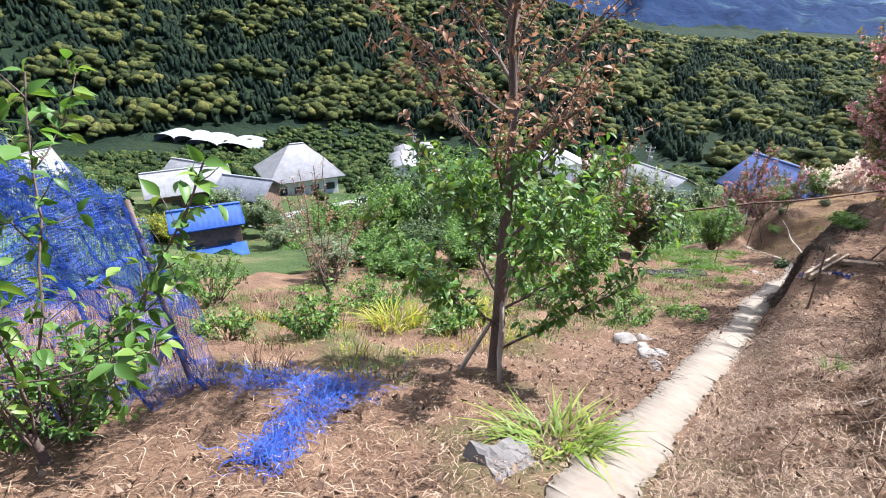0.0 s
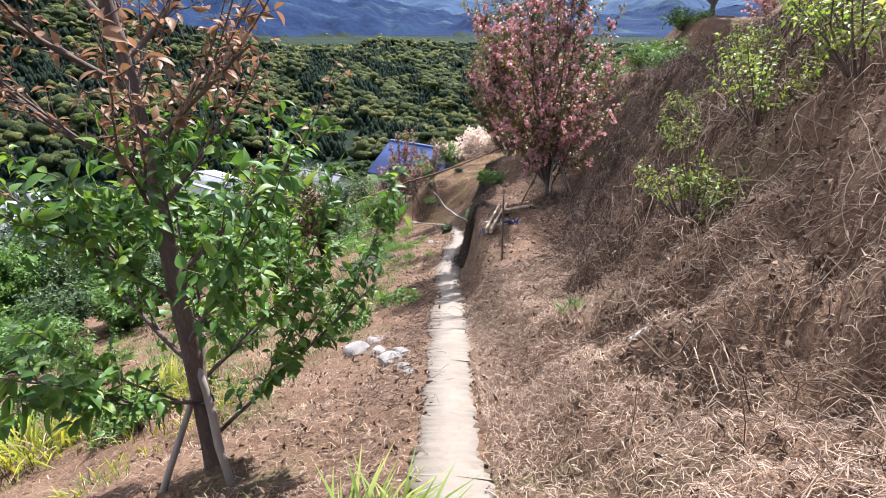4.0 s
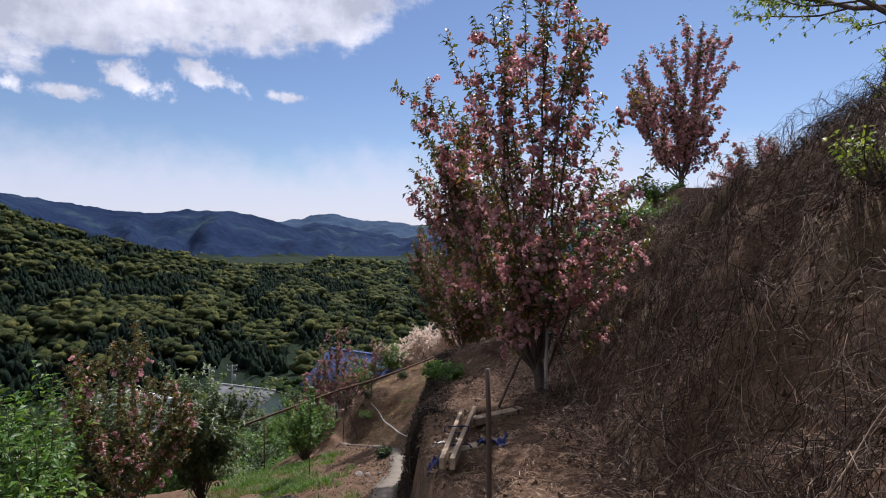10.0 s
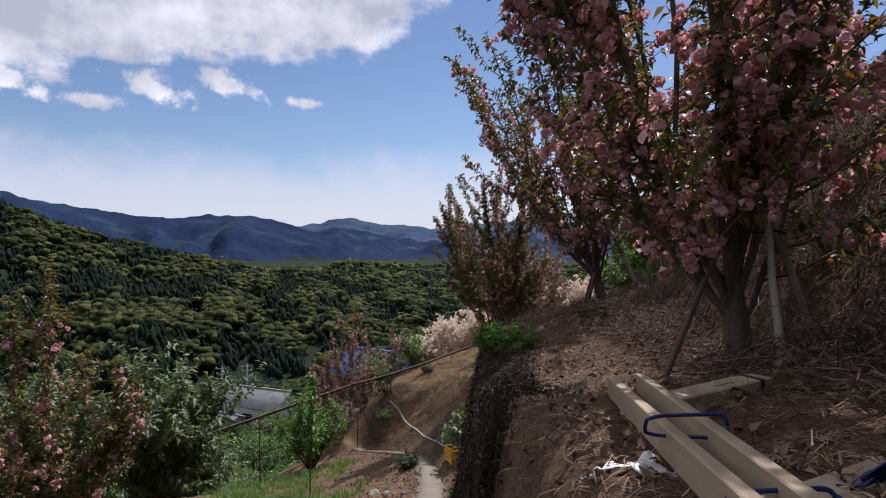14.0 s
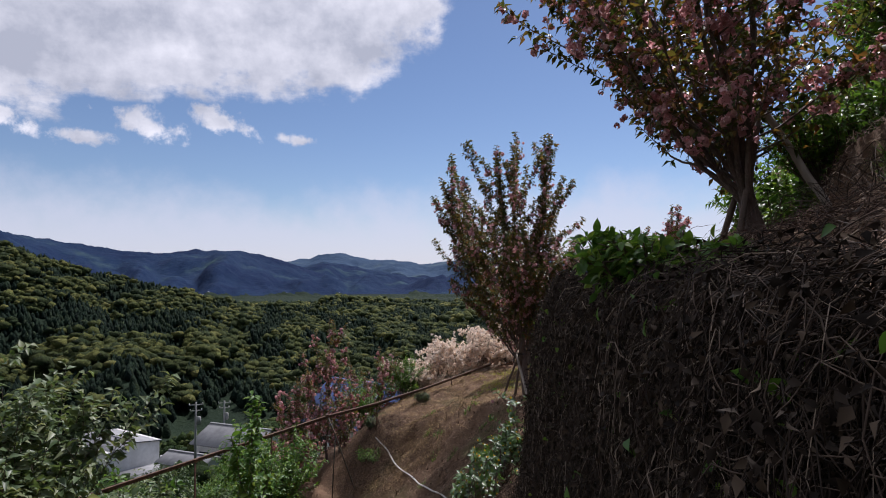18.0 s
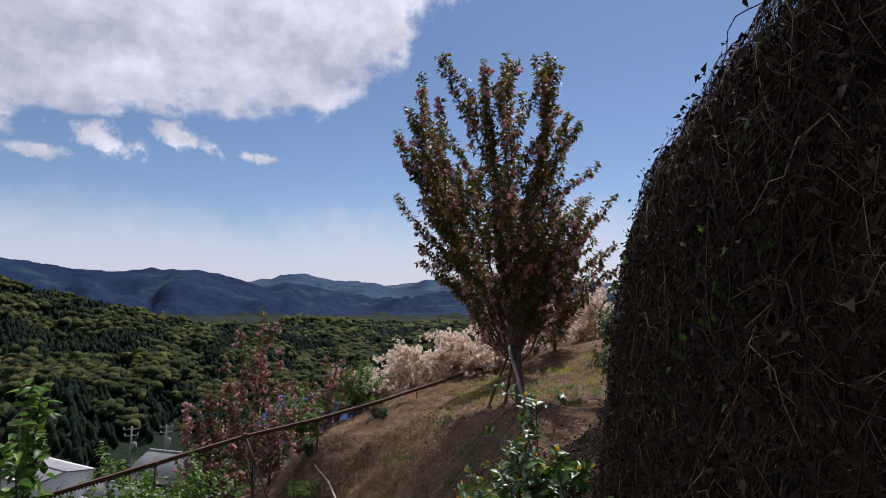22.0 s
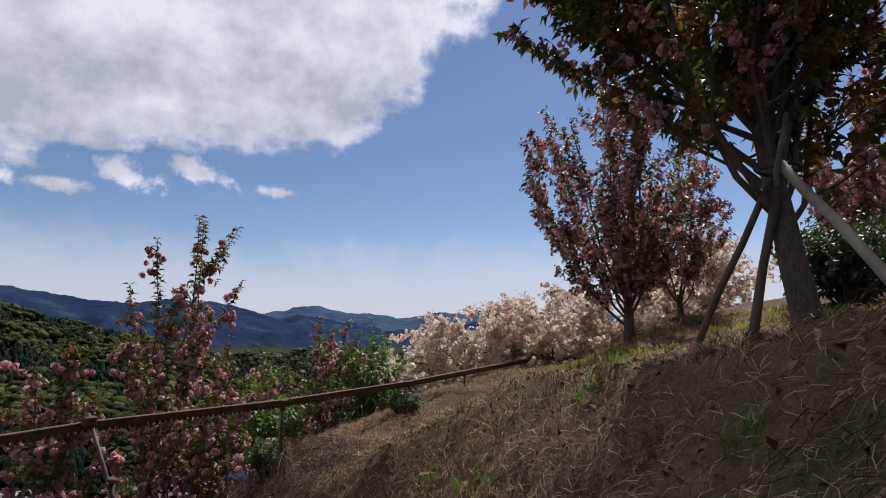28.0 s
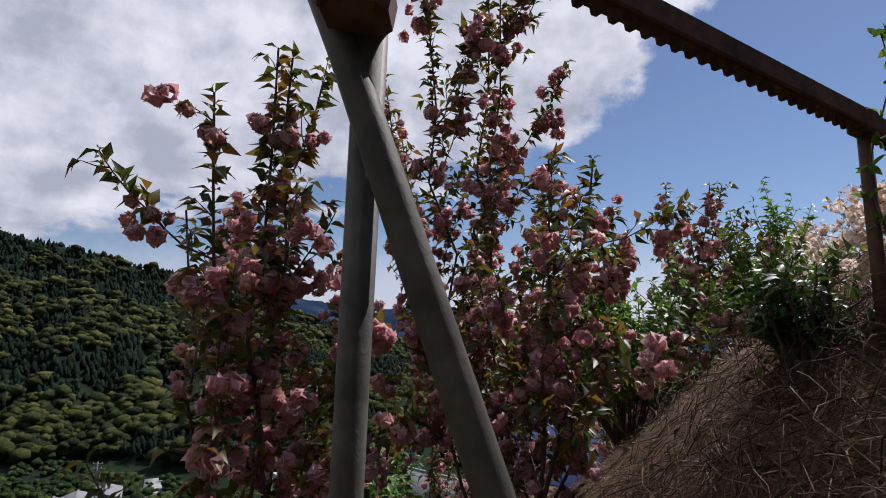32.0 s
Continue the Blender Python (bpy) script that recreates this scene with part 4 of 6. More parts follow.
def build_path():
    rng = np.random.RandomState(3)
    y, cuts = -1.2, []
    while y < 28:
        cuts.append(y)
        y += rng.uniform(1.0, 1.5)
    root = new("path")
    tagged(root, "narrow worn concrete footpath running down the slope", "path", kind="structure")
    for a, b in zip(cuts[:-1], cuts[1:]):
        n = 33
        ys = np.linspace(a + .0006, b - .0006, n)
        xs, zs = path_x(ys), path_z(ys)
        wl = np.interp(ys, [0, 1.5, 3.5], [.17, .18, .25]) + .04 * np.sin(ys * 1.3) + .015 * np.sin(ys * 5) + rng.uniform(-.03, .03, n)
        wr = np.interp(ys, [0, 1.5, 3.5], [.16, .18, .25]) + .04 * np.sin(ys * 1.1 + 1) + .015 * np.sin(ys * 6) + rng.uniform(-.03, .03, n)
        tilt = rng.uniform(-.006, .006)
        top = np.stack([np.stack([xs - wl, ys, zs + .022 - tilt], -1), np.stack([xs, ys, zs + .04], -1), np.stack([xs + wr, ys, zs + .022 + tilt], -1)], 1)
        low = top[:, [0, 2]] - [0, 0, .14]
        V = np.concatenate([top, low], 1).reshape(-1, 3)
        F = []
        for i in range(n - 1):
            q, r = i * 5, i * 5 + 5
            F += [[q, q + 1, r + 1, r], [q + 1, q + 2, r + 2, r + 1], [q + 3, q, r, r + 3], [q + 2, q + 4, r + 4, r + 2]]
        F += [[0, 3, 4, 2][::-1], [5 * n - 5, 5 * n - 2, 5 * n - 1, 5 * n - 3]]
        lay("slab", V, F, M_CONCRETE, root)


build_path()

# ---------- cut straw ----------


def slope_normal(x, y):
    e = .1
    return unit(np.stack([-(terrain(x + e, y) - terrain(x - e, y)) / (2 * e), -(terrain(x, y + e) - terrain(x, y - e)) / (2 * e), np.ones_like(x)], -1))


def strands(name, x, y, length, width, rng, mat, label, lift=.015, hang=.35, parent=None, category="straw", up=.15):
    """Bent dry stalks lying on the ground, as flat three-jointed ribbons."""
    n = len(x)
    N = slope_normal(x, y)
    d = rng.normal(size=(n, 3))
    d = unit(d - (d * N).sum(-1, keepdims=True) * N)
    down = unit(np.stack([N[:, 0], N[:, 1], -np.sqrt(N[:, 0] ** 2 + N[:, 1] ** 2)], -1) + 1e-6)
    steep = np.clip(1 - N[:, 2:3], 0, 1) * 2.2
    d = unit(d + down * hang * steep * 3)
    base = np.stack([x, y, lumpy(x, y)], -1) + N * lift * rng.uniform(.3, 1.6, (n, 1))
    L = length * rng.uniform(.4, 1.3, (n, 1))
    side = unit(np.cross(d, N)) * width * rng.uniform(.6, 1.4, (n, 1)) * .5
    bend = rng.normal(size=(n, 3)) * .22 + N * rng.uniform(-.05, up * 2, (n, 1))
    p0, p1, p2 = base - d * L * .5, base + bend * L * .3 + N * .01, base + d * L * .5 + bend * L * .2
    V = np.stack([p0 - side, p0 + side, p1 - side, p1 + side, p2 - side * .5, p2 + side * .5], 1).reshape(-1, 3)
    i = np.arange(n)[:, None] * 6
    F = np.concatenate([i + [0, 1, 3, 2], i + [2, 3, 5, 4]], 0)
    ob = lay(name, V, F, mat, parent)
    tagged(ob, label, category, kind="stuff")
    return ob


def off_path(x, y, gap=.2):
    return np.abs(x - path_x(y) - .01) > gap


M_PALE_STALK = island_mat("bleached_stalk", ((0, (.05, .03, .02)), (.5, (.15, .1, .068)), (1, (.38, .29, .21))))


def build_straw():
    rng = np.random.RandomState(8)
    # a band along the walk, densest beside it
    n = 230000
    y = rng.uniform(-3.5, 33, n)
    side = rng.uniform(0, 1, n) < .68
    x = path_x(np.minimum(y, 26.5)) + np.where(side, np.abs(rng.normal(0, 2.6, n)), -np.abs(rng.normal(0, 2.4, n)))
    keep = off_path(x, y) & (x > -9) & (x < 9) & ~((x > path_x(y)) & (x < path_x(y) + .62) & (y > 8.5) & (y < 13.5))
    x, y = x[keep], y[keep]
    h = len(x) * 7 // 10
    strands("straw_litter", x[:h], y[:h], .12, .0042, rng, M_STRAW, "dry brown straw and cut stalks littering the bank", .02)
    n = 52000
    y = rng.uniform(-2.5, 7.0, n)
    x = path_x(y) + .25 + np.abs(rng.normal(0, 1.7, n))
    strands("pale_litter", x, y, .075, .0036, rng, M_PALE_STALK, "bleached grey-tan stalks and chips strewn over the bank", .04, up=.4)
    y = rng.uniform(-2.5, 6, 6000)
    strands("pale_verge_litter", path_x(y) - .3 - np.abs(rng.normal(0, 1.2, 6000)), y, .11, .0034, rng, M_PALE_STALK, "bleached grey-tan stalks beside the path", .03, up=.3)
    a, b = x[h:], y[h:]
    ok = a > path_x(b) - .4
    strands("dead_vines", a[ok], b[ok], .22, .0028, rng, M_BRAMBLE, "dead vine stems tangled over the bank", .06, .25, category="vines", up=.35)
    strands("grass_litter", a[~ok], b[~ok], .22, .005, rng, M_STRAW, "dry grass stalks on the lower terrace", .03, .3, up=.3)


build_straw()
rng = np.random.RandomState(18)
strands("upper_straw", rng.uniform(1.5, 7.5, 30000), rng.uniform(11, 23, 30000), .17, .006, rng, M_STRAW, "dry straw over the upper slope", .03, .2)

# ---------- props round the staked trees ----------
M_STAKE = wood_mat("grey_stake_wood", (.16, .13, .1), (.34, .3, .25))
M_STAKE_DARK = wood_mat("dark_stake_wood", (.05, .035, .025), (.13, .09, .065))
M_PLANK = wood_mat("weathered_plank", (.2, .14, .09), (.4, .31, .21))
M_TIE = Mat("black_rubber_tie").surface((.012, .012, .013), .6)
M_BLUE_CLOTH = Mat("blue_sheet").surface((.007, .014, .09), .6)


def stake(a, b, r, mat, label, name="tree_stake", group="tree stakes"):
    """A round prop from its foot a to its top b."""
    root = thing(name, a[0], a[1], a[2], label, "stake", group)
    rng = np.random.RandomState(int(abs(a[1] * 100)))
    n = 6
    f = np.linspace(0, 1, n)[:, None]
    pts = np.array([0, 0, -.12]) * (1 - f) + (np.array(b) - np.array(a)) * f + rng.normal(0, .006, (n, 3))
    part("shaft", tube_bm(pts, np.linspace(r, r * .85, n) * rng.uniform(.94, 1.06, n)), mat, root)
    return root


def foot(x, y):
    return (x, y, ground_z(x, y))


def tie(at, r, turn=(0, 0, 0)):
    root = thing("tree_tie", *at, "black rubber tie holding trunk and stake together", "tie", "tree ties")
    a = np.linspace(0, 2 * np.pi, 17)
    ring = np.stack([np.cos(a) * r, np.sin(a) * r * .8, .01 * np.sin(3 * a)], -1)
    part("strap", tube_bm(ring, .012, 6), M_TIE, root)
    part("knot", box_bm(.04, .03, .035, .008, (r, 0, 0), turn), M_TIE, root)


# first cherry on the bank
stake(foot(.68, 11.75), (1.2, 11.9, -2.95), .02, M_STAKE_DARK, "dark round stake leaning against the cherry trunk")
stake(foot(1.34, 11.42), (1.42, 11.8, -2.8), .026, M_STAKE, "pale grey stake propping the cherry trunk")
stake(foot(2.0, 12.1), (1.52, 11.9, -2.85), .024, M_STAKE, "pale grey stake propping the cherry trunk")
tie((1.44, 11.86, -2.95), .13)
# the tree above the bank
stake(foot(1.45, 17.0), (1.8, 17.2, -2.9), .03, M_STAKE_DARK, "dark stake propping the cherry trunk")
stake(foot(2.3, 16.95), (1.85, 17.2, -2.85), .035, M_STAKE, "pale stake propping the cherry trunk")
stake(foot(1.5, 17.5), (1.8, 17.25, -2.9), .03, M_STAKE_DARK, "dark stake propping the cherry trunk")
# the big cherry beyond the bank
stake(foot(.72, 27.01), (.92, 26.7, -6.1), .035, M_STAKE_DARK, "dark stake propping the big cherry trunk")
stake(foot(.4, 27.35), (.88, 26.7, -6.3), .028, M_STAKE_DARK, "thin dark stake propping the big cherry trunk")
stake(foot(.95, 25.7), (.72, 26.5, -6.45), .035, M_STAKE, "grey squared stake propping the big cherry trunk")
stake((.62, 26.42, -6.5), (.86, 26.62, -6.05), .022, M_STAKE_DARK, "short cross stake tied to the big cherry trunk")
tie((.78, 26.62, -6.45), .15)
# the young tree beside the path
stake(foot(-1.7, 1.75), (-1.9, 1.95, -1.75), .03, M_STAKE, "grey stake tied to the young tree")
stake(foot(-2.2, 1.6), (-1.95, 1.95, -2.0), .025, M_STAKE, "short grey stake beside the young tree")
tie((-1.92, 1.95, -2.05), .07)
# crest tree
stake(foot(5.9, 10.6), (5.55, 10.85, 1.0), .035, M_STAKE, "pale stake propping the crest tree")

# ---------- post, planks and rags on the bank ----------
stake((.22, 7.3, ground_z(.22, 7.3)), (.2, 7.3, ground_z(.22, 7.3) + 1.1), .017, M_STAKE_DARK, "rusty brown stake standing on the bank", "marker_post", "")


def planks():
    for x0, y0, x1, y1 in ((-.07, 8.8, .2, 11.0), (.02, 8.75, .36, 11.05)):
        a, b = np.array([x0, y0, ground_z(x0, y0) + .13]), np.array([x1, y1, ground_z(x1, y1) + .1])
        root = thing("plank", *((a + b) / 2), "long weathered wooden plank lying along the bank", "plank", "planks")
        root.matrix_world = Matrix.Translation((a + b) / 2) @ Vector(b - a).to_track_quat("Z", "X").to_matrix().to_4x4()
        part("board", box_bm(.045, .1, float(np.linalg.norm(b - a)), .004, turn=(0, 0, 90)), M_PLANK, root)
    for x, y, L, turn in ((.62, 10.75, .75, -58), (.3, 9.4, .8, -62)):
        root = thing("plank", x, y, ground_z(x, y) + .05, "short squared timber under the planks", "plank", "planks", turn)
        part("board", box_bm(.12, L, .085, .006), M_PLANK, root)
        part("strap", box_bm(.128, .03, .093, .003, (0, L * .38, 0)), M_TIE, root, "dark strap mark")
    # blue strap tied round the planks
    root = thing("blue_strap", .09, 9.5, ground_z(.09, 9.5) + .1, "blue cloth strap tied round the planks", "strap")
    for dy, w in ((-.2, .24), (.3, .25)):
        a = np.linspace(0, 2 * np.pi, 25)
        sq = np.stack([np.sign(np.cos(a)) * np.abs(np.cos(a)) ** .4 * w * .5, dy + .015 * np.sin(2 * a), np.sign(np.sin(a)) * np.abs(np.sin(a)) ** .4 * .034 + .03], -1)
        part("loop", tube_bm(sq, .006, 6), M_BLUE_CLOTH, root)
    tail = [(.12, -.2, .05), (.17, -.17, .0), (.22, -.2, -.06), (.3, -.15, -.09)]
    part("loose_end", tube_bm(tail, .006, 6), M_BLUE_CLOTH, root)


planks()


def rag(x, y, w, d, mat, label, name, seed, puffs=.05):
    """A crumpled sheet lying on the ground."""
    rng = np.random.RandomState(seed)
    n = 22
    gx, gy = np.meshgrid(np.linspace(-.5, .5, n), np.linspace(-.5, .5, n))
    r = 1 - .35 * rough_np(gx * 3 + seed, gy * 3, seed, (1.1, .5))
    px, py = x + gx * w * r, y + gy * d * r
    z = lumpy(px, py) + .02 + np.abs(rough_np(px, py, seed, (.22, puffs), (.09, puffs * .6)))
    V = np.stack([px - x, py - y, z - ground_z(x, y)], -1).reshape(-1, 3)
    root = thing(name, x, y, ground_z(x, y), label, "sheet")
    ob = lay("cloth", V, grid_faces(n, n), mat, root, smooth=True)
    mod = ob.modifiers.new("thickness", "SOLIDIFY")
    mod.thickness = .004


rag(.42, 9.3, .26, .15, M_BLUE_CLOTH, "crumpled blue plastic sheet on the bank", "blue_sheet", 4)
rag(-.12, 9.2, .14, .16, M_BLUE_CLOTH, "crumpled blue plastic sheet under the planks", "blue_sheet", 5)
M_WHITE_BAG = Mat("white_plastic").surface((.7, .7, .68), .45)
rag(-.02, 10.05, .28, .12, M_WHITE_BAG, "torn white plastic scrap on the bank", "plastic_scrap", 6, .02)
rag(1.02, 2.4, .1, .09, M_WHITE_BAG, "torn white plastic scrap in the straw", "plastic_scrap", 7, .025)

# ---------- white hose, crate, stones ----------


def white_hose():
    pts = [(-3.24, 29.17), (-2.98, 28.64), (-2.76, 28.17), (-2.33, 27.0), (-1.9, 26.1), (-1.5, 24.8), (-1.2, 23.6), (-.8, 21.9)]
    root = thing("white_hose", *foot(-3.24, 29.17), "dirty white plastic pipe lying down the bank", "pipe")
    P = []
    for k in range(60):
        f = k / 59 * (len(pts) - 1)
        i = min(int(f), len(pts) - 2)
        x, y = [pts[i][c] + (pts[i + 1][c] - pts[i][c]) * (f - i) for c in (0, 1)]
        P.append((x + 3.24, y - 29.17, max(ground_z(x, y), float(lumpy(np.array(x), np.array(y)))) + .03 - ground_z(-3.24, 29.17)))
    P = np.array(P)
    for _ in range(6):
        P[1:-1] = (P[:-2] + 2 * P[1:-1] + P[2:]) / 4
    part("hose", tube_bm(P, .017, 10), M_WHITE_PIPE, root)


white_hose()

M_CRATE = Mat("yellow_plastic_crate").surface((.55, .3, .02), .45)


def crate(x, y, turn):
    root = thing("crate", x, y, ground_z(x, y) - .02, "yellow slatted plastic harvest crate", "crate", turn=turn)
    w, d, h = .5, .36, .3
    part("base", box_bm(w, d, .02, .004, (0, 0, .02)), M_CRATE, root)
    for s in (-1, 1):
        for k in range(4):
            part("slat", box_bm(w, .012, .045, .003, (0, s * d / 2, .06 + k * .07)), M_CRATE, root)
            part("slat", box_bm(.012, d, .045, .003, (s * w / 2, 0, .06 + k * .07)), M_CRATE, root)
        for c in (-1, 1):
            part("corner_post", box_bm(.03, .03, h, .004, (s * w / 2, c * d / 2, h / 2)), M_CRATE, root)
    for s in (-1, 1):
        part("rim", box_bm(w + .03, .03, .02, .003, (0, s * d / 2, h)), M_CRATE, root)
        part("rim", box_bm(.03, d + .03, .02, .003, (s * w / 2, 0, h)), M_CRATE, root)


crate(-.6, 20.0, 25)

k = Mat("pale_stone")
M_STONE = k.surface(k.ramp(k.noise(4, 6, .65), (.3, (.13, .12, .105)), (.7, (.32, .3, .275))), .85, normal=k.bump(k.noise(16, 6, .7), .02, .9))
k = Mat("grey_stone")
M_STONE_GREY = k.surface(k.ramp(k.noise(4, 6, .65), (.3, (.07, .065, .06)), (.7, (.16, .15, .14))), .9, normal=k.bump(k.noise(16, 6, .7), .02, .9))


def stone(x, y, r, seed, mat=None, label="pale broken stone beside the path", flat=.6):
    rng = np.random.RandomState(seed)
    bm = bmesh.new()
    bmesh.ops.create_icosphere(bm, subdivisions=3, radius=1)
    cuts = [(unit(rng.normal(size=3)), rng.uniform(.55, .9)) for _ in range(9)]
    for v in bm.verts:
        p = np.array(v.co[:])
        for n, d in cuts:
            p = p - n * max(0, p @ n - d) * .85
        v.co = Vector(p * [r, r * rng.uniform(.98, 1.02), r * flat])
    ob = part("stone", bm, mat or M_STONE)
    ob.matrix_world = pose(x, y, ground_z(x, y) + r * flat * .35, 0, 0, rng.uniform(0, 360))
    tagged(ob, label, "stone", "stones")


for i, (x, y, r) in enumerate(((-1.05, 4.1, .16), (-1.0, 4.45, .13), (-.86, 3.85, .08), (-1.65, 4.95, .17), (-1.5, 5.3, .12), (-1.3, 4.7, .1), (-.75, 3.55, .07), (-2.27, 18.85, .12), (-2.0, 18.6, .07))):
    stone(x, y, r, 100 + i)
for i, (x, y, r) in enumerate(((-.55, 6.1, .06), (-.5, 20.8, .12), (.2, 22.6, .1), (-1.65, 18.2, .07), (-1.75, 17.6, .06), (-1.7, 16.9, .05))):
    stone(x, y, r, 120 + i, M_STONE_GREY, "grey stone in the dry soil", .5)

def broken_slab():
    rng = np.random.RandomState(2)
    bm = bmesh.new()
    bmesh.ops.create_grid(bm, x_segments=14, y_segments=10, size=.5)
    for v in bm.verts:
        v.co.x *= .62 + .05 * math.sin(v.co.y * 9)
        v.co.y *= .42 + .04 * math.sin(v.co.x * 11)
        v.co.z = rng.normal(0, .008)
    r = bmesh.ops.extrude_face_region(bm, geom=bm.faces[:])
    bmesh.ops.translate(bm, vec=(0, 0, -.12), verts=[g for g in r["geom"] if isinstance(g, bmesh.types.BMVert)])
    bmesh.ops.recalc_face_normals(bm, faces=bm.faces[:])
    ob = part("concrete_fragment", bm, M_STONE_GREY)
    ob.matrix_world = pose(-.42, .12, ground_z(-.42, .12) - .03, -20, 4, -25)
    tagged(ob, "rough grey slab of broken concrete beside the path", "slab")


broken_slab()

# ---------- green growth on the ground ----------


def blades(name, spots, length, width, count, mat, label, category, seed, spread=.18, arch=.6):
    """Tufts of arching blades. One spot makes a thing; many make stuff."""
    rng = np.random.RandomState(seed)
    V, n = [], 0
    for x, y in spots:
        a = rng.uniform(0, 2 * np.pi, count)
        rad = spread * np.sqrt(rng.uniform(0, 1, count))
        bx, by = x + np.cos(a) * rad, y + np.sin(a) * rad
        z = lumpy(bx, by)
        b = a + rng.normal(0, .7, count)
        out = np.stack([np.cos(b), np.sin(b), 0 * b], -1)
        side = np.stack([-np.sin(b), np.cos(b), 0 * b], -1) * width * rng.uniform(.6, 1.2, (count, 1)) / 2
        L = length * rng.uniform(.5, 1.15, (count, 1))
        p = np.stack([bx, by, z - .01], -1)
        bend = arch * rng.uniform(.4, 1.3, (count, 1))
        rows = []
        for f, w in ((0, .8), (.35, 1.0), (.7, .8), (1.0, .1)):
            c = p + out * L * bend * f * f + np.array([0, 0, 1]) * L * (f - .55 * bend * f * f)
            rows += [c - side * w, c + side * w]
        V.append(np.stack(rows, 1).reshape(-1, 3))
        n += count
    V = np.concatenate(V)
    i = np.arange(n)[:, None] * 8
    F = np.concatenate([i + [k, k + 1, k + 3, k + 2] for k in (0, 2, 4)])
    if len(spots) == 1:
        x, y = spots[0]
        root = thing(name, x, y, ground_z(x, y), label, category)
        lay("blade_tuft", V - [x, y, ground_z(x, y)], F, mat, root)
        return root
    return tagged(lay(name, V, F, mat), label, category, kind="stuff")


blades("lily_clump", [(-.55, .72)], .36, .017, 190, M_LEAF_LIGHT, "clump of long arching yellow-green lily leaves", "plant", 1, .3, 1.35)
blades("lily_clump", [(-4.4, 2.9)], .5, .022, 160, M_LEAF_YELLOW, "clump of long arching yellow-green lily leaves", "plant", 2, .4, .9)
blades("lily_clump", [(-3.9, 4.2)], .5, .022, 160, M_LEAF_YELLOW, "clump of long arching yellow-green lily leaves", "plant", 3, .4, .9)
blades("grass_tuft", [(.76, 3.74)], .2, .012, 60, M_LEAF_GREEN, "small tuft of fresh green grass in the straw", "grass", 4, .08)
blades("grass_tuft", [(2.3, 16.2)], .35, .016, 120, M_LEAF_GREEN, "tuft of fresh green grass on the bench", "grass", 5, .15)
rng = np.random.RandomState(12)
blades("terrace_grass", [(rng.normal(-3.9, .8), rng.normal(19.3, .8)) for _ in range(40)] + [(rng.normal(-3.4, .5), rng.normal(15.6, .8)) for _ in range(16)], .26, .012, 60, M_LEAF_GREEN, "patches of fresh green grass on the lower terrace", "grass", 6, .2)
blades("rail_grass", [(rng.uniform(-7.5, -4.0), rng.uniform(19.5, 25.5)) for _ in range(120)], .3, .012, 50, M_LEAF_GREEN, "rough green grass under the rail", "grass", 7, .3)
blades("dry_grass", [(rng.uniform(-8, -2.5), rng.uniform(-2, 16)) for _ in range(160)], .3, .009, 40, M_STRAW, "tufts of standing dry grass on the lower terrace", "grass", 8, .25)
blades("slope_grass", [(rng.uniform(-3.2, 4.5), rng.uniform(26.2, 35)) for _ in range(1300)], .13, .005, 44, M_HAY, "dry grass tufts on the slope above the rail", "grass", 9, .22, 1.3)
blades("slope_tufts", [(rng.uniform(-1.9, 2.6), rng.uniform(25.3, 30.5)) for _ in range(46)], .15, .008, 44, M_LEAF_GREEN, "tufts of fresh green grass in the dry slope", "grass", 16, .1)
blades("crest_grass", [(rng.uniform(0, 4.5), rng.uniform(28, 34)) for _ in range(70)], .16, .008, 40, M_LEAF_YELLOW, "short yellow-green grass on the crest", "grass", 10, .3)
blades("terrace_turf", [(rng.uniform(-10, -2.2), rng.uniform(.5, 15)) for _ in range(420)], .17, .009, 34, M_LEAF_GREEN, "low green grass patches on the lower terrace", "grass", 14, .28)
blades("terrace_weeds", [(rng.uniform(-6.5, -2.6), rng.uniform(1.2, 4.5)) for _ in range(22)], .18, .012, 36, M_LEAF_YELLOW, "yellow-green weeds on the lower terrace", "grass", 15, .25)
for i, (x, y, h, s) in enumerate(((-4.4, 1.5, .75, .5), (-5.0, .5, .4, .45), (-3.0, -1.5, .8, .8), (-4.2, -2.2, .7, .8), (-3.6, 3.2, .6, .5), (-5.6, 3.6, .8, .6), (-6.6, 6.2, 1.0, .8), (-2.2, 6.6, .5, .5), (-3.1, 8.6, .55, .6), (-4.2, 6.9, .8, .7), (-1.6, 7.9, .35, .4), (-2.0, -2.6, .6, .6), (-8.5, 2.0, 1.2, 1.0))):
    shrub("weed_clump", x, y, "leafy green weed clump on the terrace", h, s, 200 + i, M_LEAF_GREEN, 26, .08, .045, category="weed", group="weed clumps")
for i, (x, y, h, s) in enumerate(((2.3, 5.6, .6, .6), (2.4, 4.3, .8, .7), (2.9, 7.7, .4, .4), (3.1, 6.4, .6, .7), (4.0, 8.7, .6, .6), (1.75, 3.9, .55, .5), (2.6, 3.4, .8, .8), (3.2, 5.0, .8, .8))):
    shrub("bank_bush", x, y, "thin yellow-green leafed bush on the steep bank", h, s, 230 + i, M_LEAF_LIGHT, 26, .055, .045, category="bush", group="bank bushes")
for i, (x, y, h, s) in enumerate(((-1.85, 21.2, .4, .25), (1.2, 21.3, .6, .4))):
    shrub("leafy_shrub", x, y, "low green-leaved shrub beside the cut", h, s, 240 + i, M_LEAF_DARK, 16, .11, .05, fine=True)


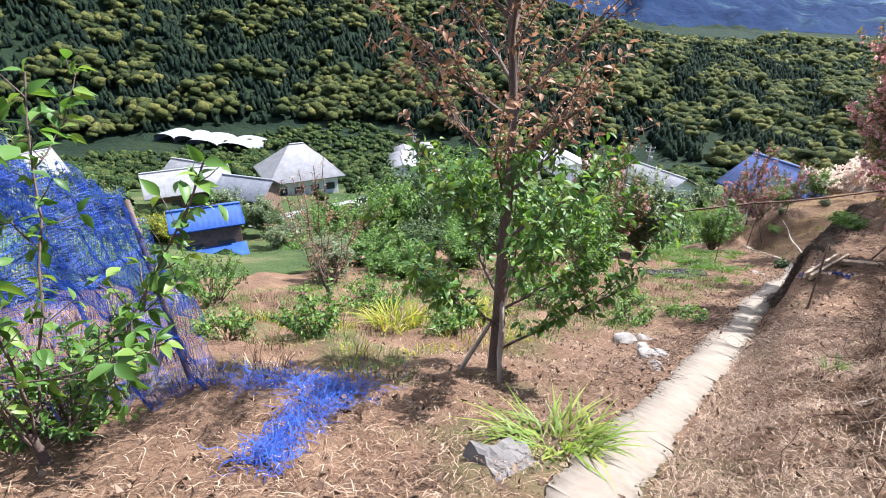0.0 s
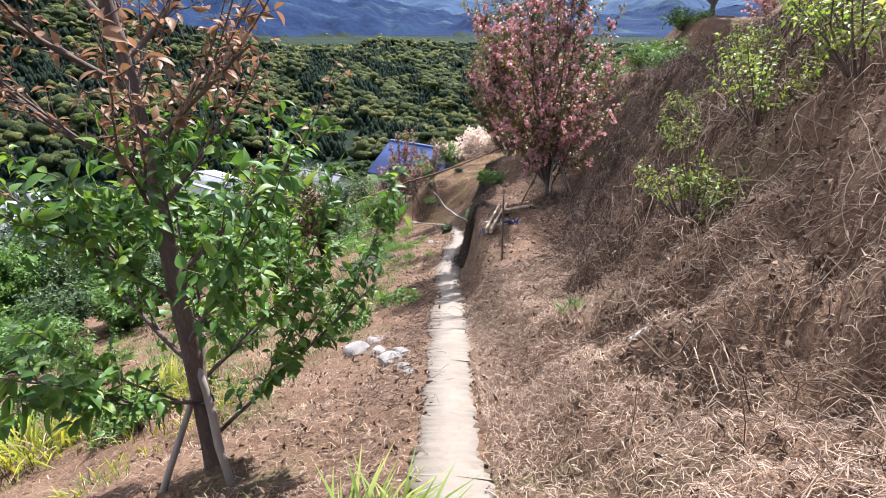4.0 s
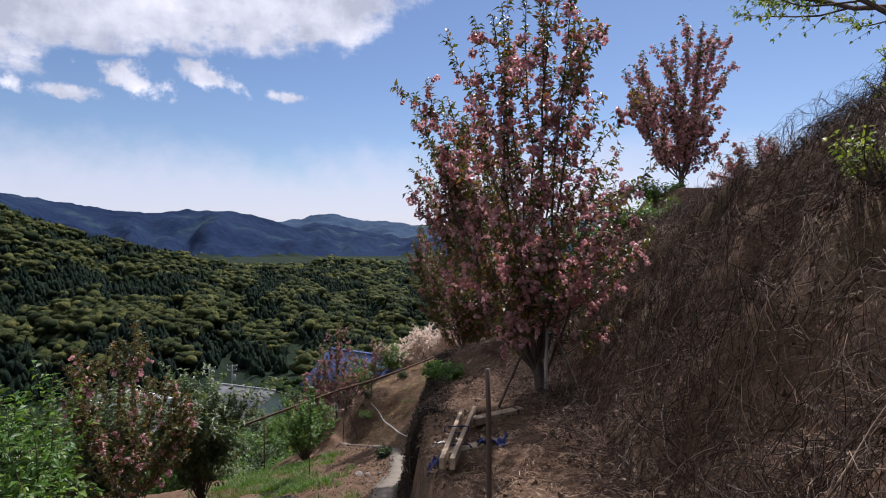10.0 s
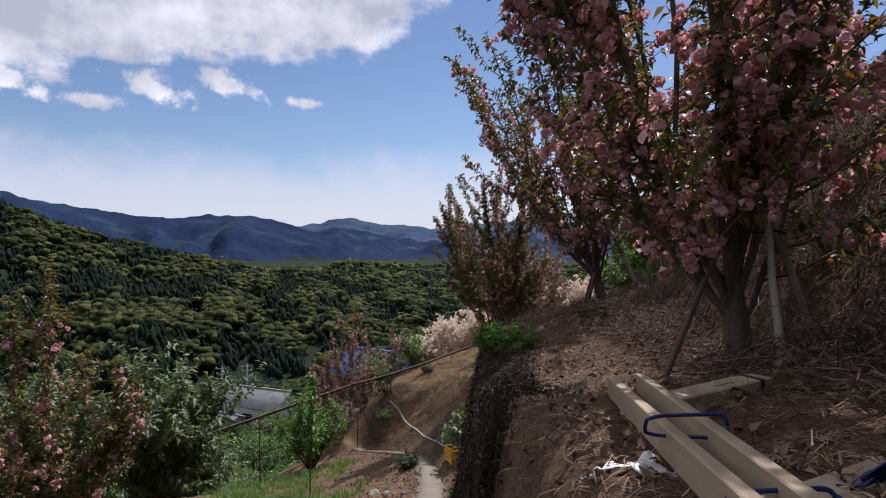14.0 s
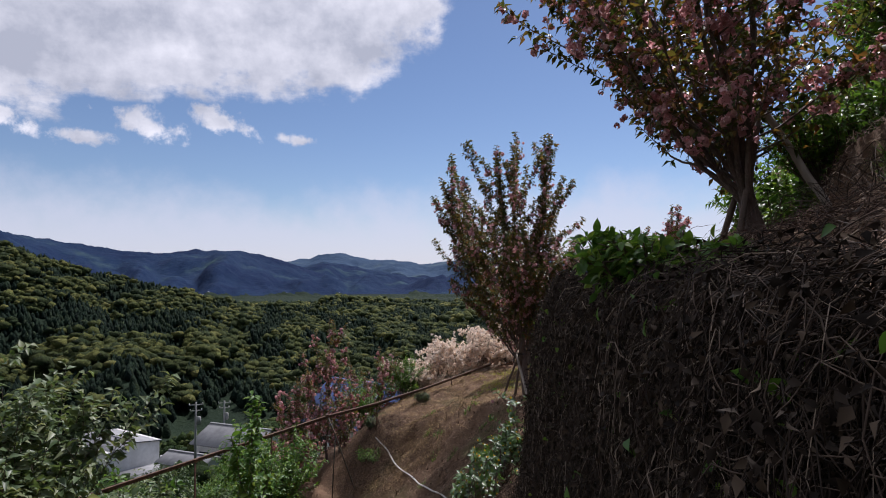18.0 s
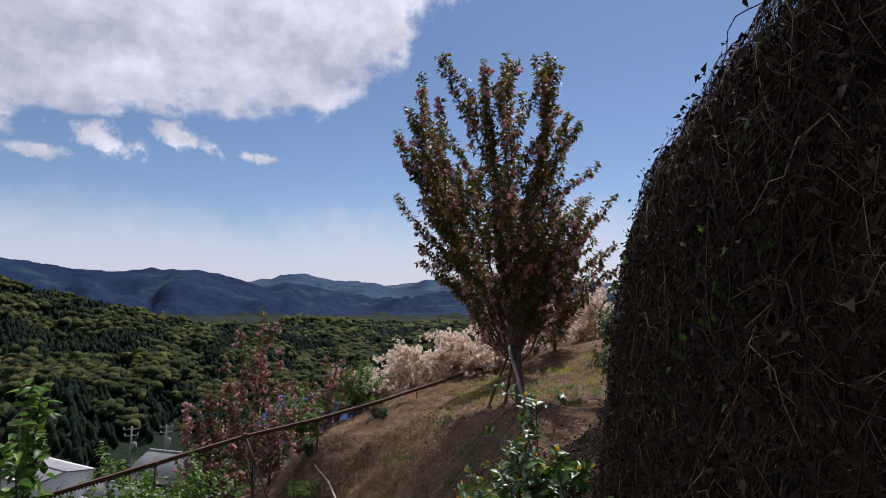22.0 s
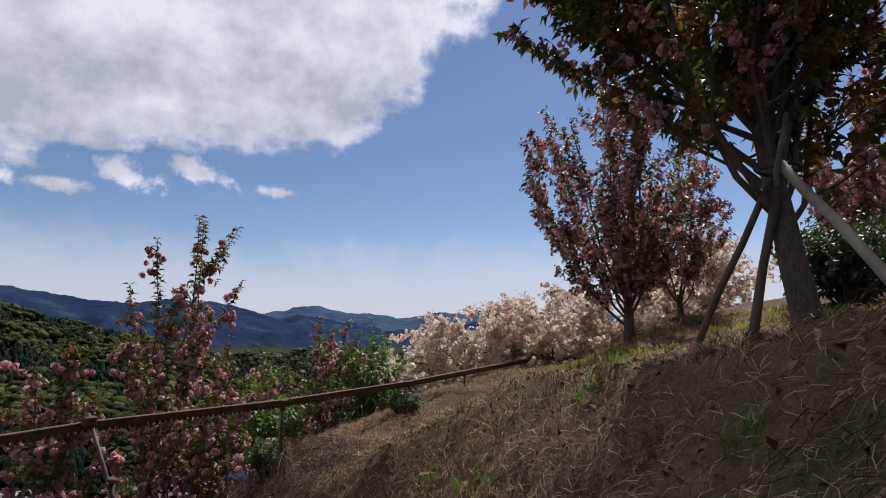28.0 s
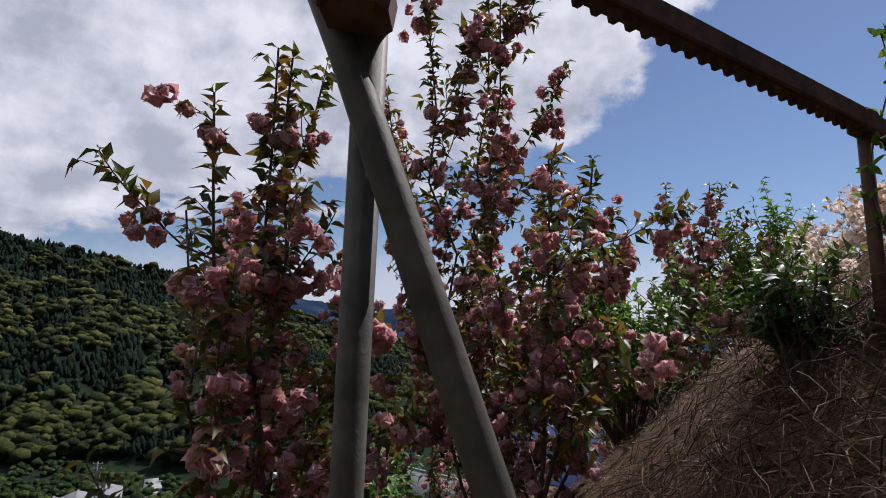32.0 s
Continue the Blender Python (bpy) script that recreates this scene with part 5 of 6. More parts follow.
def charcoal():
    x, y = -4.1, 16.0
    rng = np.random.RandomState(5)
    n = 4200
    a, r = rng.uniform(0, 2 * np.pi, n), np.sqrt(rng.uniform(0, 1, n))
    px, py = x + np.cos(a) * r * .95, y + np.sin(a) * r * 1.5
    V0, F0 = ico(1)
    s = rng.uniform(.012, .035, (n, 1, 1))
    V = V0[None] * s * rng.uniform(.6, 1.3, (n, len(V0), 1)) + np.stack([px, py, lumpy(px, py) + .05], -1)[:, None]
    F = F0[None] + (np.arange(n) * len(V0))[:, None, None]
    m = island_mat("charred_rubble", ((0, (.012, .012, .014)), (.7, (.035, .035, .04)), (1, (.1, .1, .11))))
    tagged(lay("charcoal_patch", V.reshape(-1, 3), F.reshape(-1, 3), m), "patch of dark charred rubble on the lower terrace", "charcoal", kind="stuff")


# ---------- tangled dead vines ----------
M_HAY_STEM = island_mat("dead_stem", ((0, (.035, .022, .012)), (.6, (.11, .072, .036)), (1, (.32, .23, .12))))


def tangle(name, n, xr, yr, rng, steps, step, radius, off, mat, label, sag=.25, keep=None, place=None):
    """Thin wandering stems that follow the bank's surface a little way off it."""
    x, y = rng.uniform(*xr, n), rng.uniform(*yr, n)
    if place is not None:
        x = place(y, rng.uniform(0, 1, n))
    if keep is not None:
        k = keep(x, y)
        x, y = x[k], y[k]
    n = len(x)
    d = unit(rng.normal(size=(n, 3)))
    p = np.stack([x, y, terrain(x, y)], -1)
    h = rng.uniform(.2, 1.0, (n, 1)) * off
    pts = []
    for _ in range(steps + 1):
        N = slope_normal(p[:, 0], p[:, 1])
        surf = np.stack([p[:, 0], p[:, 1], lumpy(p[:, 0], p[:, 1])], -1)
        pts.append(surf + N * h)
        down = np.stack([N[:, 0], N[:, 1], -np.sqrt(N[:, 0] ** 2 + N[:, 1] ** 2)], -1)
        d = unit(d + rng.normal(size=(n, 3)) * .55 + down * sag)
        d = d - (d * N).sum(-1, keepdims=True) * N
        h = np.clip(h + rng.normal(0, off * .25, (n, 1)), .004, off * 1.3)
        p = surf + d * step
    P = np.stack(pts, 1)
    m = steps + 1
    t = unit(np.gradient(P, axis=1))
    u = unit(np.cross(t, np.array([.3, .2, .93])))
    v = np.cross(t, u)
    r = radius * rng.uniform(.5, 1.6, (n, 1, 1)) * np.linspace(1, .5, m)[None, :, None]
    ring = np.stack([P + r * (math.cos(a) * u + math.sin(a) * v) for a in (0, 2.094, 4.189)], 2)
    V = ring.reshape(-1, 3)
    b = (np.arange(n)[:, None] * m + np.arange(m - 1)[None]).reshape(-1, 1) * 3
    F = np.concatenate([b + [i, (i + 1) % 3, (i + 1) % 3 + 3, i + 3] for i in range(3)])
    tagged(lay(name, V, F, mat, smooth=True), label, "vines", kind="stuff")
    return P


def scatter_leaves(name, P, size, rng, mat, label, per=1, droop=.6, fine=False):
    n = len(P)
    D = rng.normal(size=(n, 3)) + [0, 0, -droop]
    N = rng.normal(size=(n, 3)) + [-.5, -.3, .6]
    L = size * rng.uniform(.5, 1.2, n)
    tagged(lay(name, *(fine_leaf_arrays if fine else leaf_arrays)(P, D, N, L, L * rng.uniform(.45, .7, n), .4), mat), label, "leaves", kind="stuff")


# Near-black leaf and vine colours put the tall bank's shade into the material.
M_SHADE_LEAF = island_mat("shade_dark_leaf", ((0, (.012, .009, .007)), (.6, (.028, .02, .014)), (1, (.08, .058, .04))))
M_SHADE_VINE = island_mat("shade_dark_vine", ((0, (.014, .01, .008)), (.6, (.042, .029, .021)), (.88, (.1, .074, .055)), (1, (.3, .24, .18))))
M_DRY_LEAF = island_mat("dry_leaf", ((0, (.06, .038, .026)), (.6, (.12, .08, .054)), (1, (.22, .165, .115))))


def build_tangles():
    rng = np.random.RandomState(99)

    def face(x, y):
        return x > path_x(y) + np.where((y > 9) & (y < 13), .6, .3)
    # the tall bank beside the path
    def wall(y, u):
        return path_x(y) + np.interp(y, *BANK_FOOT) + np.interp(y, *BANK_FACE) * (.5 - np.sin(np.arcsin(1 - 2 * u) / 3)) * 1.25
    P = tangle("wall_vines", 24000, (0, 1), (11.5, 22.3), rng, 8, .08, .0017, .12, M_SHADE_VINE, "dead vines hanging in a dense curtain over the tall bank", .25, place=wall)
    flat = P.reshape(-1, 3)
    scatter_leaves("wall_dry_leaves", flat[rng.choice(len(flat), 90000)] + rng.normal(0, .025, (90000, 3)), .032, rng, M_SHADE_LEAF, "withered leaves caught in the vines, coloured dark for the bank's shade")
    pick = P[rng.choice(len(P), 190)][:, ::3].reshape(-1, 3)
    scatter_leaves("wall_green_leaves", pick + rng.normal(0, .03, pick.shape) + [-.02, 0, 0], .055, rng, M_LEAF_GREEN, "a few fresh green vine leaves on the bank", fine=True)
    # the bench above, the steep slope and the mound by the rail
    tangle("bench_vines", 2200, (-.1, 3.2), (9, 19.5), rng, 7, .1, .001, .05, M_BRAMBLE, "dead vines lying over the straw")
    tangle("slope_brambles", 9000, (1.0, 6.0), (4.2, 16), rng, 8, .12, .0024, .13, M_BRAMBLE, "dead bramble stems over the steep bank", .08)
    tangle("loose_brambles", 900, (1.2, 4.2), (-.5, 6.0), rng, 12, .09, .0026, .3, M_PALE_STALK, "long bleached bramble canes arching over the bank", .15)
    def clumped(x, y):
        return rough_np(x, y, 71, (1.3, .7), (.6, .4)) > .35
    # Creeper clumps take the dark vine colour to paint in shaded hollows.
    tangle("vine_mounds", 14000, (1.2, 5.5), (4.6, 16), rng, 7, .1, .0022, .3, M_SHADE_VINE, "clumps of dead creeper on the steep bank, coloured dark like shaded hollows", .1, clumped)
    tangle("edge_twigs", 420, (-.3, 1.8), (16.5, 22), rng, 6, .06, .002, .16, M_BRAMBLE, "bare twigs standing out along the bank's edge", -.1, face)
    tangle("edge_runners", 1300, (-.3, 1.9), (17, 22.2), rng, 8, .07, .0018, .12, M_BRAMBLE, "loose dead runners at the end of the bank", .2, face)
    Q = tangle("mound_brambles", 3600, (-4.3, -1.2), (26.3, 30.3), rng, 8, .06, .0013, .05, M_HAY_STEM, "tangled dead stems on the mound beside the rail", .25, face)
    tangle("mound_creeper", 1700, (-4.0, -2.5), (27.4, 30), rng, 8, .07, .0018, .16, M_BRAMBLE, "dark dead creeper heaped on the mound", .1, face)
    tangle("cut_brambles", 2600, (-1.2, 4.2), (19.3, 25.4), rng, 7, .1, .002, .1, M_BRAMBLE, "dead stems on the slope beside the path", .3, face)
    tangle("verge_stalks", 1500, (-1.6, -.2), (2.5, 10), rng, 6, .06, .0025, .09, M_BRAMBLE, "grey dead weeds beside the path", .0, lambda x, y: (np.abs(x - path_x(y)) > .22) & (np.abs(x - path_x(y)) < .75))
    y, x = rng.uniform(1.5, 16, 16000), rng.uniform(1.0, 5.5, 16000)
    scatter_leaves("bank_dry_leaves", np.stack([x, y, lumpy(x, y) + rng.uniform(.02, .14, 16000)], -1), .055, rng, M_DRY_LEAF, "withered leaves caught in the creeper on the bank", droop=.1)
    # fallen leaves
    n = 16000
    y = rng.uniform(-3, 30, n)
    x = path_x(np.minimum(y, 26)) + rng.normal(.5, 1.8, n)
    ok = off_path(x, y, .17) & ~((x > path_x(y)) & (x < path_x(y) + .6) & (y > 8.5) & (y < 13.5))
    pts = np.stack([x, y, lumpy(x, y) + .03], -1)[ok]
    scatter_leaves("leaf_litter", pts, .06, rng, M_DRY_LEAF, "withered leaves scattered in the straw", droop=.0)


# ---------- blue bird net at the start ----------
k = Mat("blue_net_cord")
M_NET = k.leaf(k.ramp(k.island(), (0, (.008, .03, .22)), (1, (.03, .1, .4))), .3, (1, 1, 1))


def net_sheet(name, corners, nu, nv, label, sag, seed, root=None):
    """Knotted netting: thin cords along both ways of a sagging sheet."""
    rng = np.random.RandomState(seed)
    c = np.array(corners, float)

    def at(u, v):
        p = (c[0] * (1 - u) * (1 - v) + c[1] * u * (1 - v) + c[2] * u * v + c[3] * (1 - u) * v)
        w = rough_np(u * 4, v * 4, seed, (1.6, sag), (.6, sag * .5))
        return p + np.array([.8, -.5, -.3]) * w.reshape(-1, 1)
    V, F = [], []
    base = 0
    t = np.linspace(0, 1, 40)[:, None]
    for i in range(nu + nv):
        k = (i + rng.uniform(-.3, .3)) / nu if i < nu else (i - nu + rng.uniform(-.3, .3)) / nv
        p = at(k * np.ones_like(t), t) if i < nu else at(t, k * np.ones_like(t))
        p = p.reshape(-1, 3) + rng.normal(0, .006, (40, 3))
        s = unit(np.cross(np.gradient(p, axis=0), [.6, -.6, .5])) * .0013
        V.append(np.concatenate([p - s, p + s]))
        j = np.arange(39)
        F.append(np.stack([j, j + 1, j + 41, j + 40], -1) + base)
        base += 80
    ob = lay(name, np.concatenate(V), np.concatenate(F), M_NET, root)
    return ob


def build_net():
    b = foot(-3.22, -.56)
    stake(b, (-3.85, -.55, -.6), .028, M_STAKE_DARK, "dark pole leaning beside the net", "net_pole", "net poles")
    stake(foot(-3.3, -.95), (-3.55, -.4, -1.35), .022, M_STAKE, "thin grey pole crossing the net pole", "net_pole", "net poles")
    stake(foot(-4.6, -2.2), (-4.5, -1.6, .5), .028, M_STAKE_DARK, "dark pole holding up the net", "net_pole", "net poles")
    root = thing("bird_net", *b, "loose blue bird netting draped over poles and weeds", "net")
    o = np.array(b)
    net_sheet("hanging_net", [np.array(p) - o for p in ((-3.8, -.55, -.65), (-3.0, -.35, -2.15), (-3.2, -2.2, -1.5), (-4.4, -1.7, .3))], 150, 170, "", .12, 3, root)
    net_sheet("hanging_net", [np.array(p) - o for p in ((-3.85, -.6, -.6), (-4.6, .2, -2.4), (-5.2, -2.0, -1.6), (-4.5, -1.7, .4))], 120, 140, "", .15, 4, root)
    # heaps lying on the straw
    rng = np.random.RandomState(6)
    line = np.array([(-3.1, -.35), (-2.8, -.1), (-2.5, .2), (-2.35, .35), (-2.2, .1), (-2.05, -.3), (-1.75, -.75), (-1.6, -.9)])
    n = 900
    f = rng.uniform(0, 7, n) ** .9 * 1.2
    f = np.clip(f, 0, 6.99)
    cx, cy = np.interp(f, range(8), line[:, 0]), np.interp(f, range(8), line[:, 1])
    wide = np.interp(f, [0, 3, 5, 7], [.13, .16, .09, .05])
    d = rng.normal(size=(n, 3)) * [1, 1, .35]
    m = 7
    P = [np.stack([cx + rng.normal(0, 1, n) * wide, cy + rng.normal(0, 1, n) * wide, 0 * cx], -1)]
    P[0][:, 2] = lumpy(P[0][:, 0], P[0][:, 1]) + np.abs(rng.normal(0, .05, n)) + .01
    for _ in range(m - 1):
        d = unit(d + rng.normal(size=(n, 3)) * [.8, .8, .4])
        q = P[-1] + d * .035
        q[:, 2] = np.maximum(q[:, 2], lumpy(q[:, 0], q[:, 1]) + .008)
        P.append(q)
    P = np.stack(P, 1) - o
    s = unit(np.cross(np.gradient(P, axis=1), [0.1, .2, 1.0])) * .0026
    V = np.concatenate([P - s, P + s], 1).reshape(-1, 3)
    i = (np.arange(n)[:, None] * 2 * m + np.arange(m - 1)[None]).reshape(-1, 1)
    lay("fallen_net", V, i + [0, 1, m + 1, m], M_NET, root, "blue netting lying in a heap")


build_net()


# ---------- small things by the rail ----------
def rail_foot_growth():
    """A fan of pale dead stalks leaning from the rail post and a leafy twig climbing over it."""
    rng = np.random.RandomState(41)
    x, y = -3.2, 29.5
    zg = ground_z(x, y)
    root = thing("dead_grass_fan", x, y, zg, "fan of long pale dead stalks at the rail post", "grass")
    lines = []
    for _ in range(34):
        a = rng.uniform(-1.5, .3)
        L = rng.uniform(.35, .8)
        p = np.array([rng.normal(0, .03), rng.normal(0, .03), rng.uniform(.1, .4)])
        d = np.array([math.cos(a) * .7, math.sin(a) * .8, .1])
        f = np.linspace(0, 1, 7)[:, None]
        q = p + d * L * f + np.array([0, 0, -1]) * f ** 2 * (p[2] - .02 + rng.uniform(-.02, .05))
        lines.append((q, np.linspace(.003, .0012, 7)))
    lay("stalk_fan", *tubes(lines, 4), M_STRAW, root, smooth=True)
    root = thing("climbing_twig", -3.26, 29.6, zg, "thin green-leaved vine climbing over the rail post", "vine")
    f = np.linspace(0, 1, 12)[:, None]
    line = np.hstack([.04 * np.sin(f * 9) + .07 * f, .03 * np.cos(f * 7), f * (-8.12 - zg)])
    part("vine_stem", tube_bm(line, np.linspace(.006, .002, 12), 6), M_BARK, root)
    P = line[rng.randint(4, 12, 46)] + rng.normal(0, .012, (46, 3))
    D = rng.normal(size=(46, 3)) + [0, 0, .2]
    L = rng.uniform(.03, .06, 46)
    lay("vine_leaves", *fine_leaf_arrays(P, D, rng.normal(size=(46, 3)) + [0, 0, 1], L, L * .5, .2), M_LEAF_GREEN, root)
    for x, y in ((-3.55, 28.75), (-3.2, 28.35)):
        shrub("leafy_shrub", x, y, "low green-leaved weed at the foot of the mound", .35, .3, int(300 - 10 * x), M_LEAF_GREEN, 24, .07, .04)
    for x, y, r, seed in ((-1.95, 31.55, .3, 5), (-3.45, 29.75, .22, 6)):
        shrub("rail_weed", x, y, "dark leafy weed at the foot of a rail post", .42, r, 260 + seed, M_LEAF_DARK, 26, .06, .03, category="weed", group="rail weeds")
    n = 60
    px, py = rng.normal(-2.35, .09, n), rng.normal(29.2, .07, n)
    blades("yellow_weed", [(-2.35, 29.2)], .1, .012, 70, M_LEAF_YELLOW, "small yellow-green weed in the straw", "weed", 31, .12, .9)
    # a fallen double blossom
    C = np.array([[.1, 26.58, ground_z(.1, 26.58) + .05]])
    root = thing("fallen_blossom", *C[0], "single pink blossom fallen on the straw", "blossom")
    lay("petals", *puff_arrays(C * 0, np.array([.045]), rng, 14), M_PETAL_PINK, root)


rail_foot_growth()


# ---------- woods on the far slopes ----------


def ico(sub):
    bm = bmesh.new()
    bmesh.ops.create_icosphere(bm, subdivisions=sub, radius=1)
    V = np.array([v.co[:] for v in bm.verts])
    F = np.array([[v.index for v in f.verts] for f in bm.faces])
    bm.free()
    return V, F


def crowns(name, pos, size, tall, mat, label, rng, cone=False, lobes=1):
    """Many tree crowns as one joined mesh: spired cones, or broad crowns of several lumpy lobes."""
    V0, F0 = ico(1)
    if lobes > 1:
        k = len(pos)
        d = rng.normal(size=(k, lobes, 3)) * [.5, .5, .3]
        pos = (pos[:, None] + d * np.stack([size, size, tall], -1)[:, None]).reshape(-1, 3)
        f = rng.uniform(.38, .7, (k, lobes))
        size, tall = (size[:, None] * f).ravel(), (tall[:, None] * f).ravel()
    n = len(pos)
    V = V0[None] * (1 + rng.uniform(-.3, .3, (n, len(V0), 1)))
    if cone:
        k = np.clip((V0[None, :, 2:3] + 1) / 2, 0, 1)
        V = np.concatenate([V[..., :2] * (1.15 - .85 * k), V[..., 2:]], -1)
    V = V * np.stack([size, size, tall], -1)[:, None] + pos[:, None]
    F = F0[None] + (np.arange(n) * len(V0))[:, None, None]
    ob = lay(name, V.reshape(-1, 3), F.reshape(-1, 3), mat, smooth=not cone)
    return tagged(ob, label, "trees", kind="stuff")


def wood_crown_mat(name, stops, bump_size):
    k = Mat(name)
    c = k.ramp(k.island(), *stops)
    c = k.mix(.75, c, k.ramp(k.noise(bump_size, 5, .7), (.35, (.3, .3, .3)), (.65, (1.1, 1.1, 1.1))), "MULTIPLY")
    return k.surface(c, .9, normal=k.bump(k.noise(bump_size * 1.6, 5, .75), 1.0, 1), spec=.1)


def build_woods():
    rng = np.random.RandomState(77)
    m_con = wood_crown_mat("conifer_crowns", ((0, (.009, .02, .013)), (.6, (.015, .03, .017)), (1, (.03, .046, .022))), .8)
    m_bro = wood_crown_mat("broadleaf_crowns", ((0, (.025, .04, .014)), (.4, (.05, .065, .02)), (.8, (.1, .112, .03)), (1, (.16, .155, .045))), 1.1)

    def spread_out(n, r0, r1, a0, a1):
        az, r = rng.uniform(a0, a1, n), np.sqrt(rng.uniform(r0 ** 2, r1 ** 2, n))
        x, y, z, which = far_land(az, r)
        return x, y, z, which, az, r

    for tag, n, r0, r1, a0, a1, big in (("near", 34000, 132, 470, -30, 92, .62), ("far", 12000, 480, 800, -40, 60, 1.0)):
        x, y, z, which, az, r = spread_out(n, r0, r1, a0, a1)
        ok = which == 1 if tag == "near" else which <= 2
        if tag == "near":
            ok = (ok & (z > -51)) | ((az < 14) & (r > 170) & (which < 2))
        patch = rough_np(x, y, 61, (110, .5), (38, .5), (15, .35))
        light = ok & (patch + rng.normal(0, .22, n) > (.38 if tag == "near" else .5))
        dark = ok & ~light
        p = np.stack([x, y, z], -1)
        s = rng.uniform(2.6, 5.0, n) * big * 1.4
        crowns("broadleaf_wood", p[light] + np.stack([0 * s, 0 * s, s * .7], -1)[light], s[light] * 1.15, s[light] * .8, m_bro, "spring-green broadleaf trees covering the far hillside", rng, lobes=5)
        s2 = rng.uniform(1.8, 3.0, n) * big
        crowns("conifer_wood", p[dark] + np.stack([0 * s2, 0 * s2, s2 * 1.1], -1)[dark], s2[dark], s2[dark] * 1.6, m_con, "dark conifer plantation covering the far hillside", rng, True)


build_woods()

# ---------- the village in the valley ----------


def plain_mat(name, a, b, scale=3.0, rough=.85, metal=0.0, bump=.004):
    k = Mat(name)
    c = k.ramp(k.noise(scale, 6, .62), (.3, a), (.7, b))
    return k.surface(c, rough, metal, k.bump(k.noise(scale * 12, 5, .7), bump, .6))


M_BLUE_TIN = plain_mat("blue_painted_roof", (.012, .045, .2), (.025, .08, .3), 1.2, .5)
M_GREY_TILE = plain_mat("grey_tiled_roof", (.11, .12, .14), (.2, .21, .23), 1.5, .5)
M_PALE_ROOF = plain_mat("pale_weathered_roof", (.15, .15, .155), (.24, .24, .24), .9, .6)
M_BLUE_TILE = plain_mat("blue_glazed_tile_roof", (.035, .06, .17), (.07, .11, .27), 1.5, .4)
M_PLASTER = plain_mat("white_plaster_wall", (.5, .49, .46), (.68, .67, .64), .7)
M_BROWN_WALL = plain_mat("brown_board_wall", (.1, .06, .04), (.2, .13, .09), 2)
M_DARK_OPENING = plain_mat("dark_window_glass", (.02, .025, .03), (.05, .055, .06), 2, .15)
M_ASPHALT = plain_mat("grey_concrete_yard", (.2, .2, .205), (.3, .3, .3), .5)
M_POLE = plain_mat("utility_pole_concrete", (.16, .16, .15), (.24, .24, .23), 2)
M_NET_HOUSE = plain_mat("greenhouse_film", (.2, .21, .22), (.3, .31, .32), .6, .35)


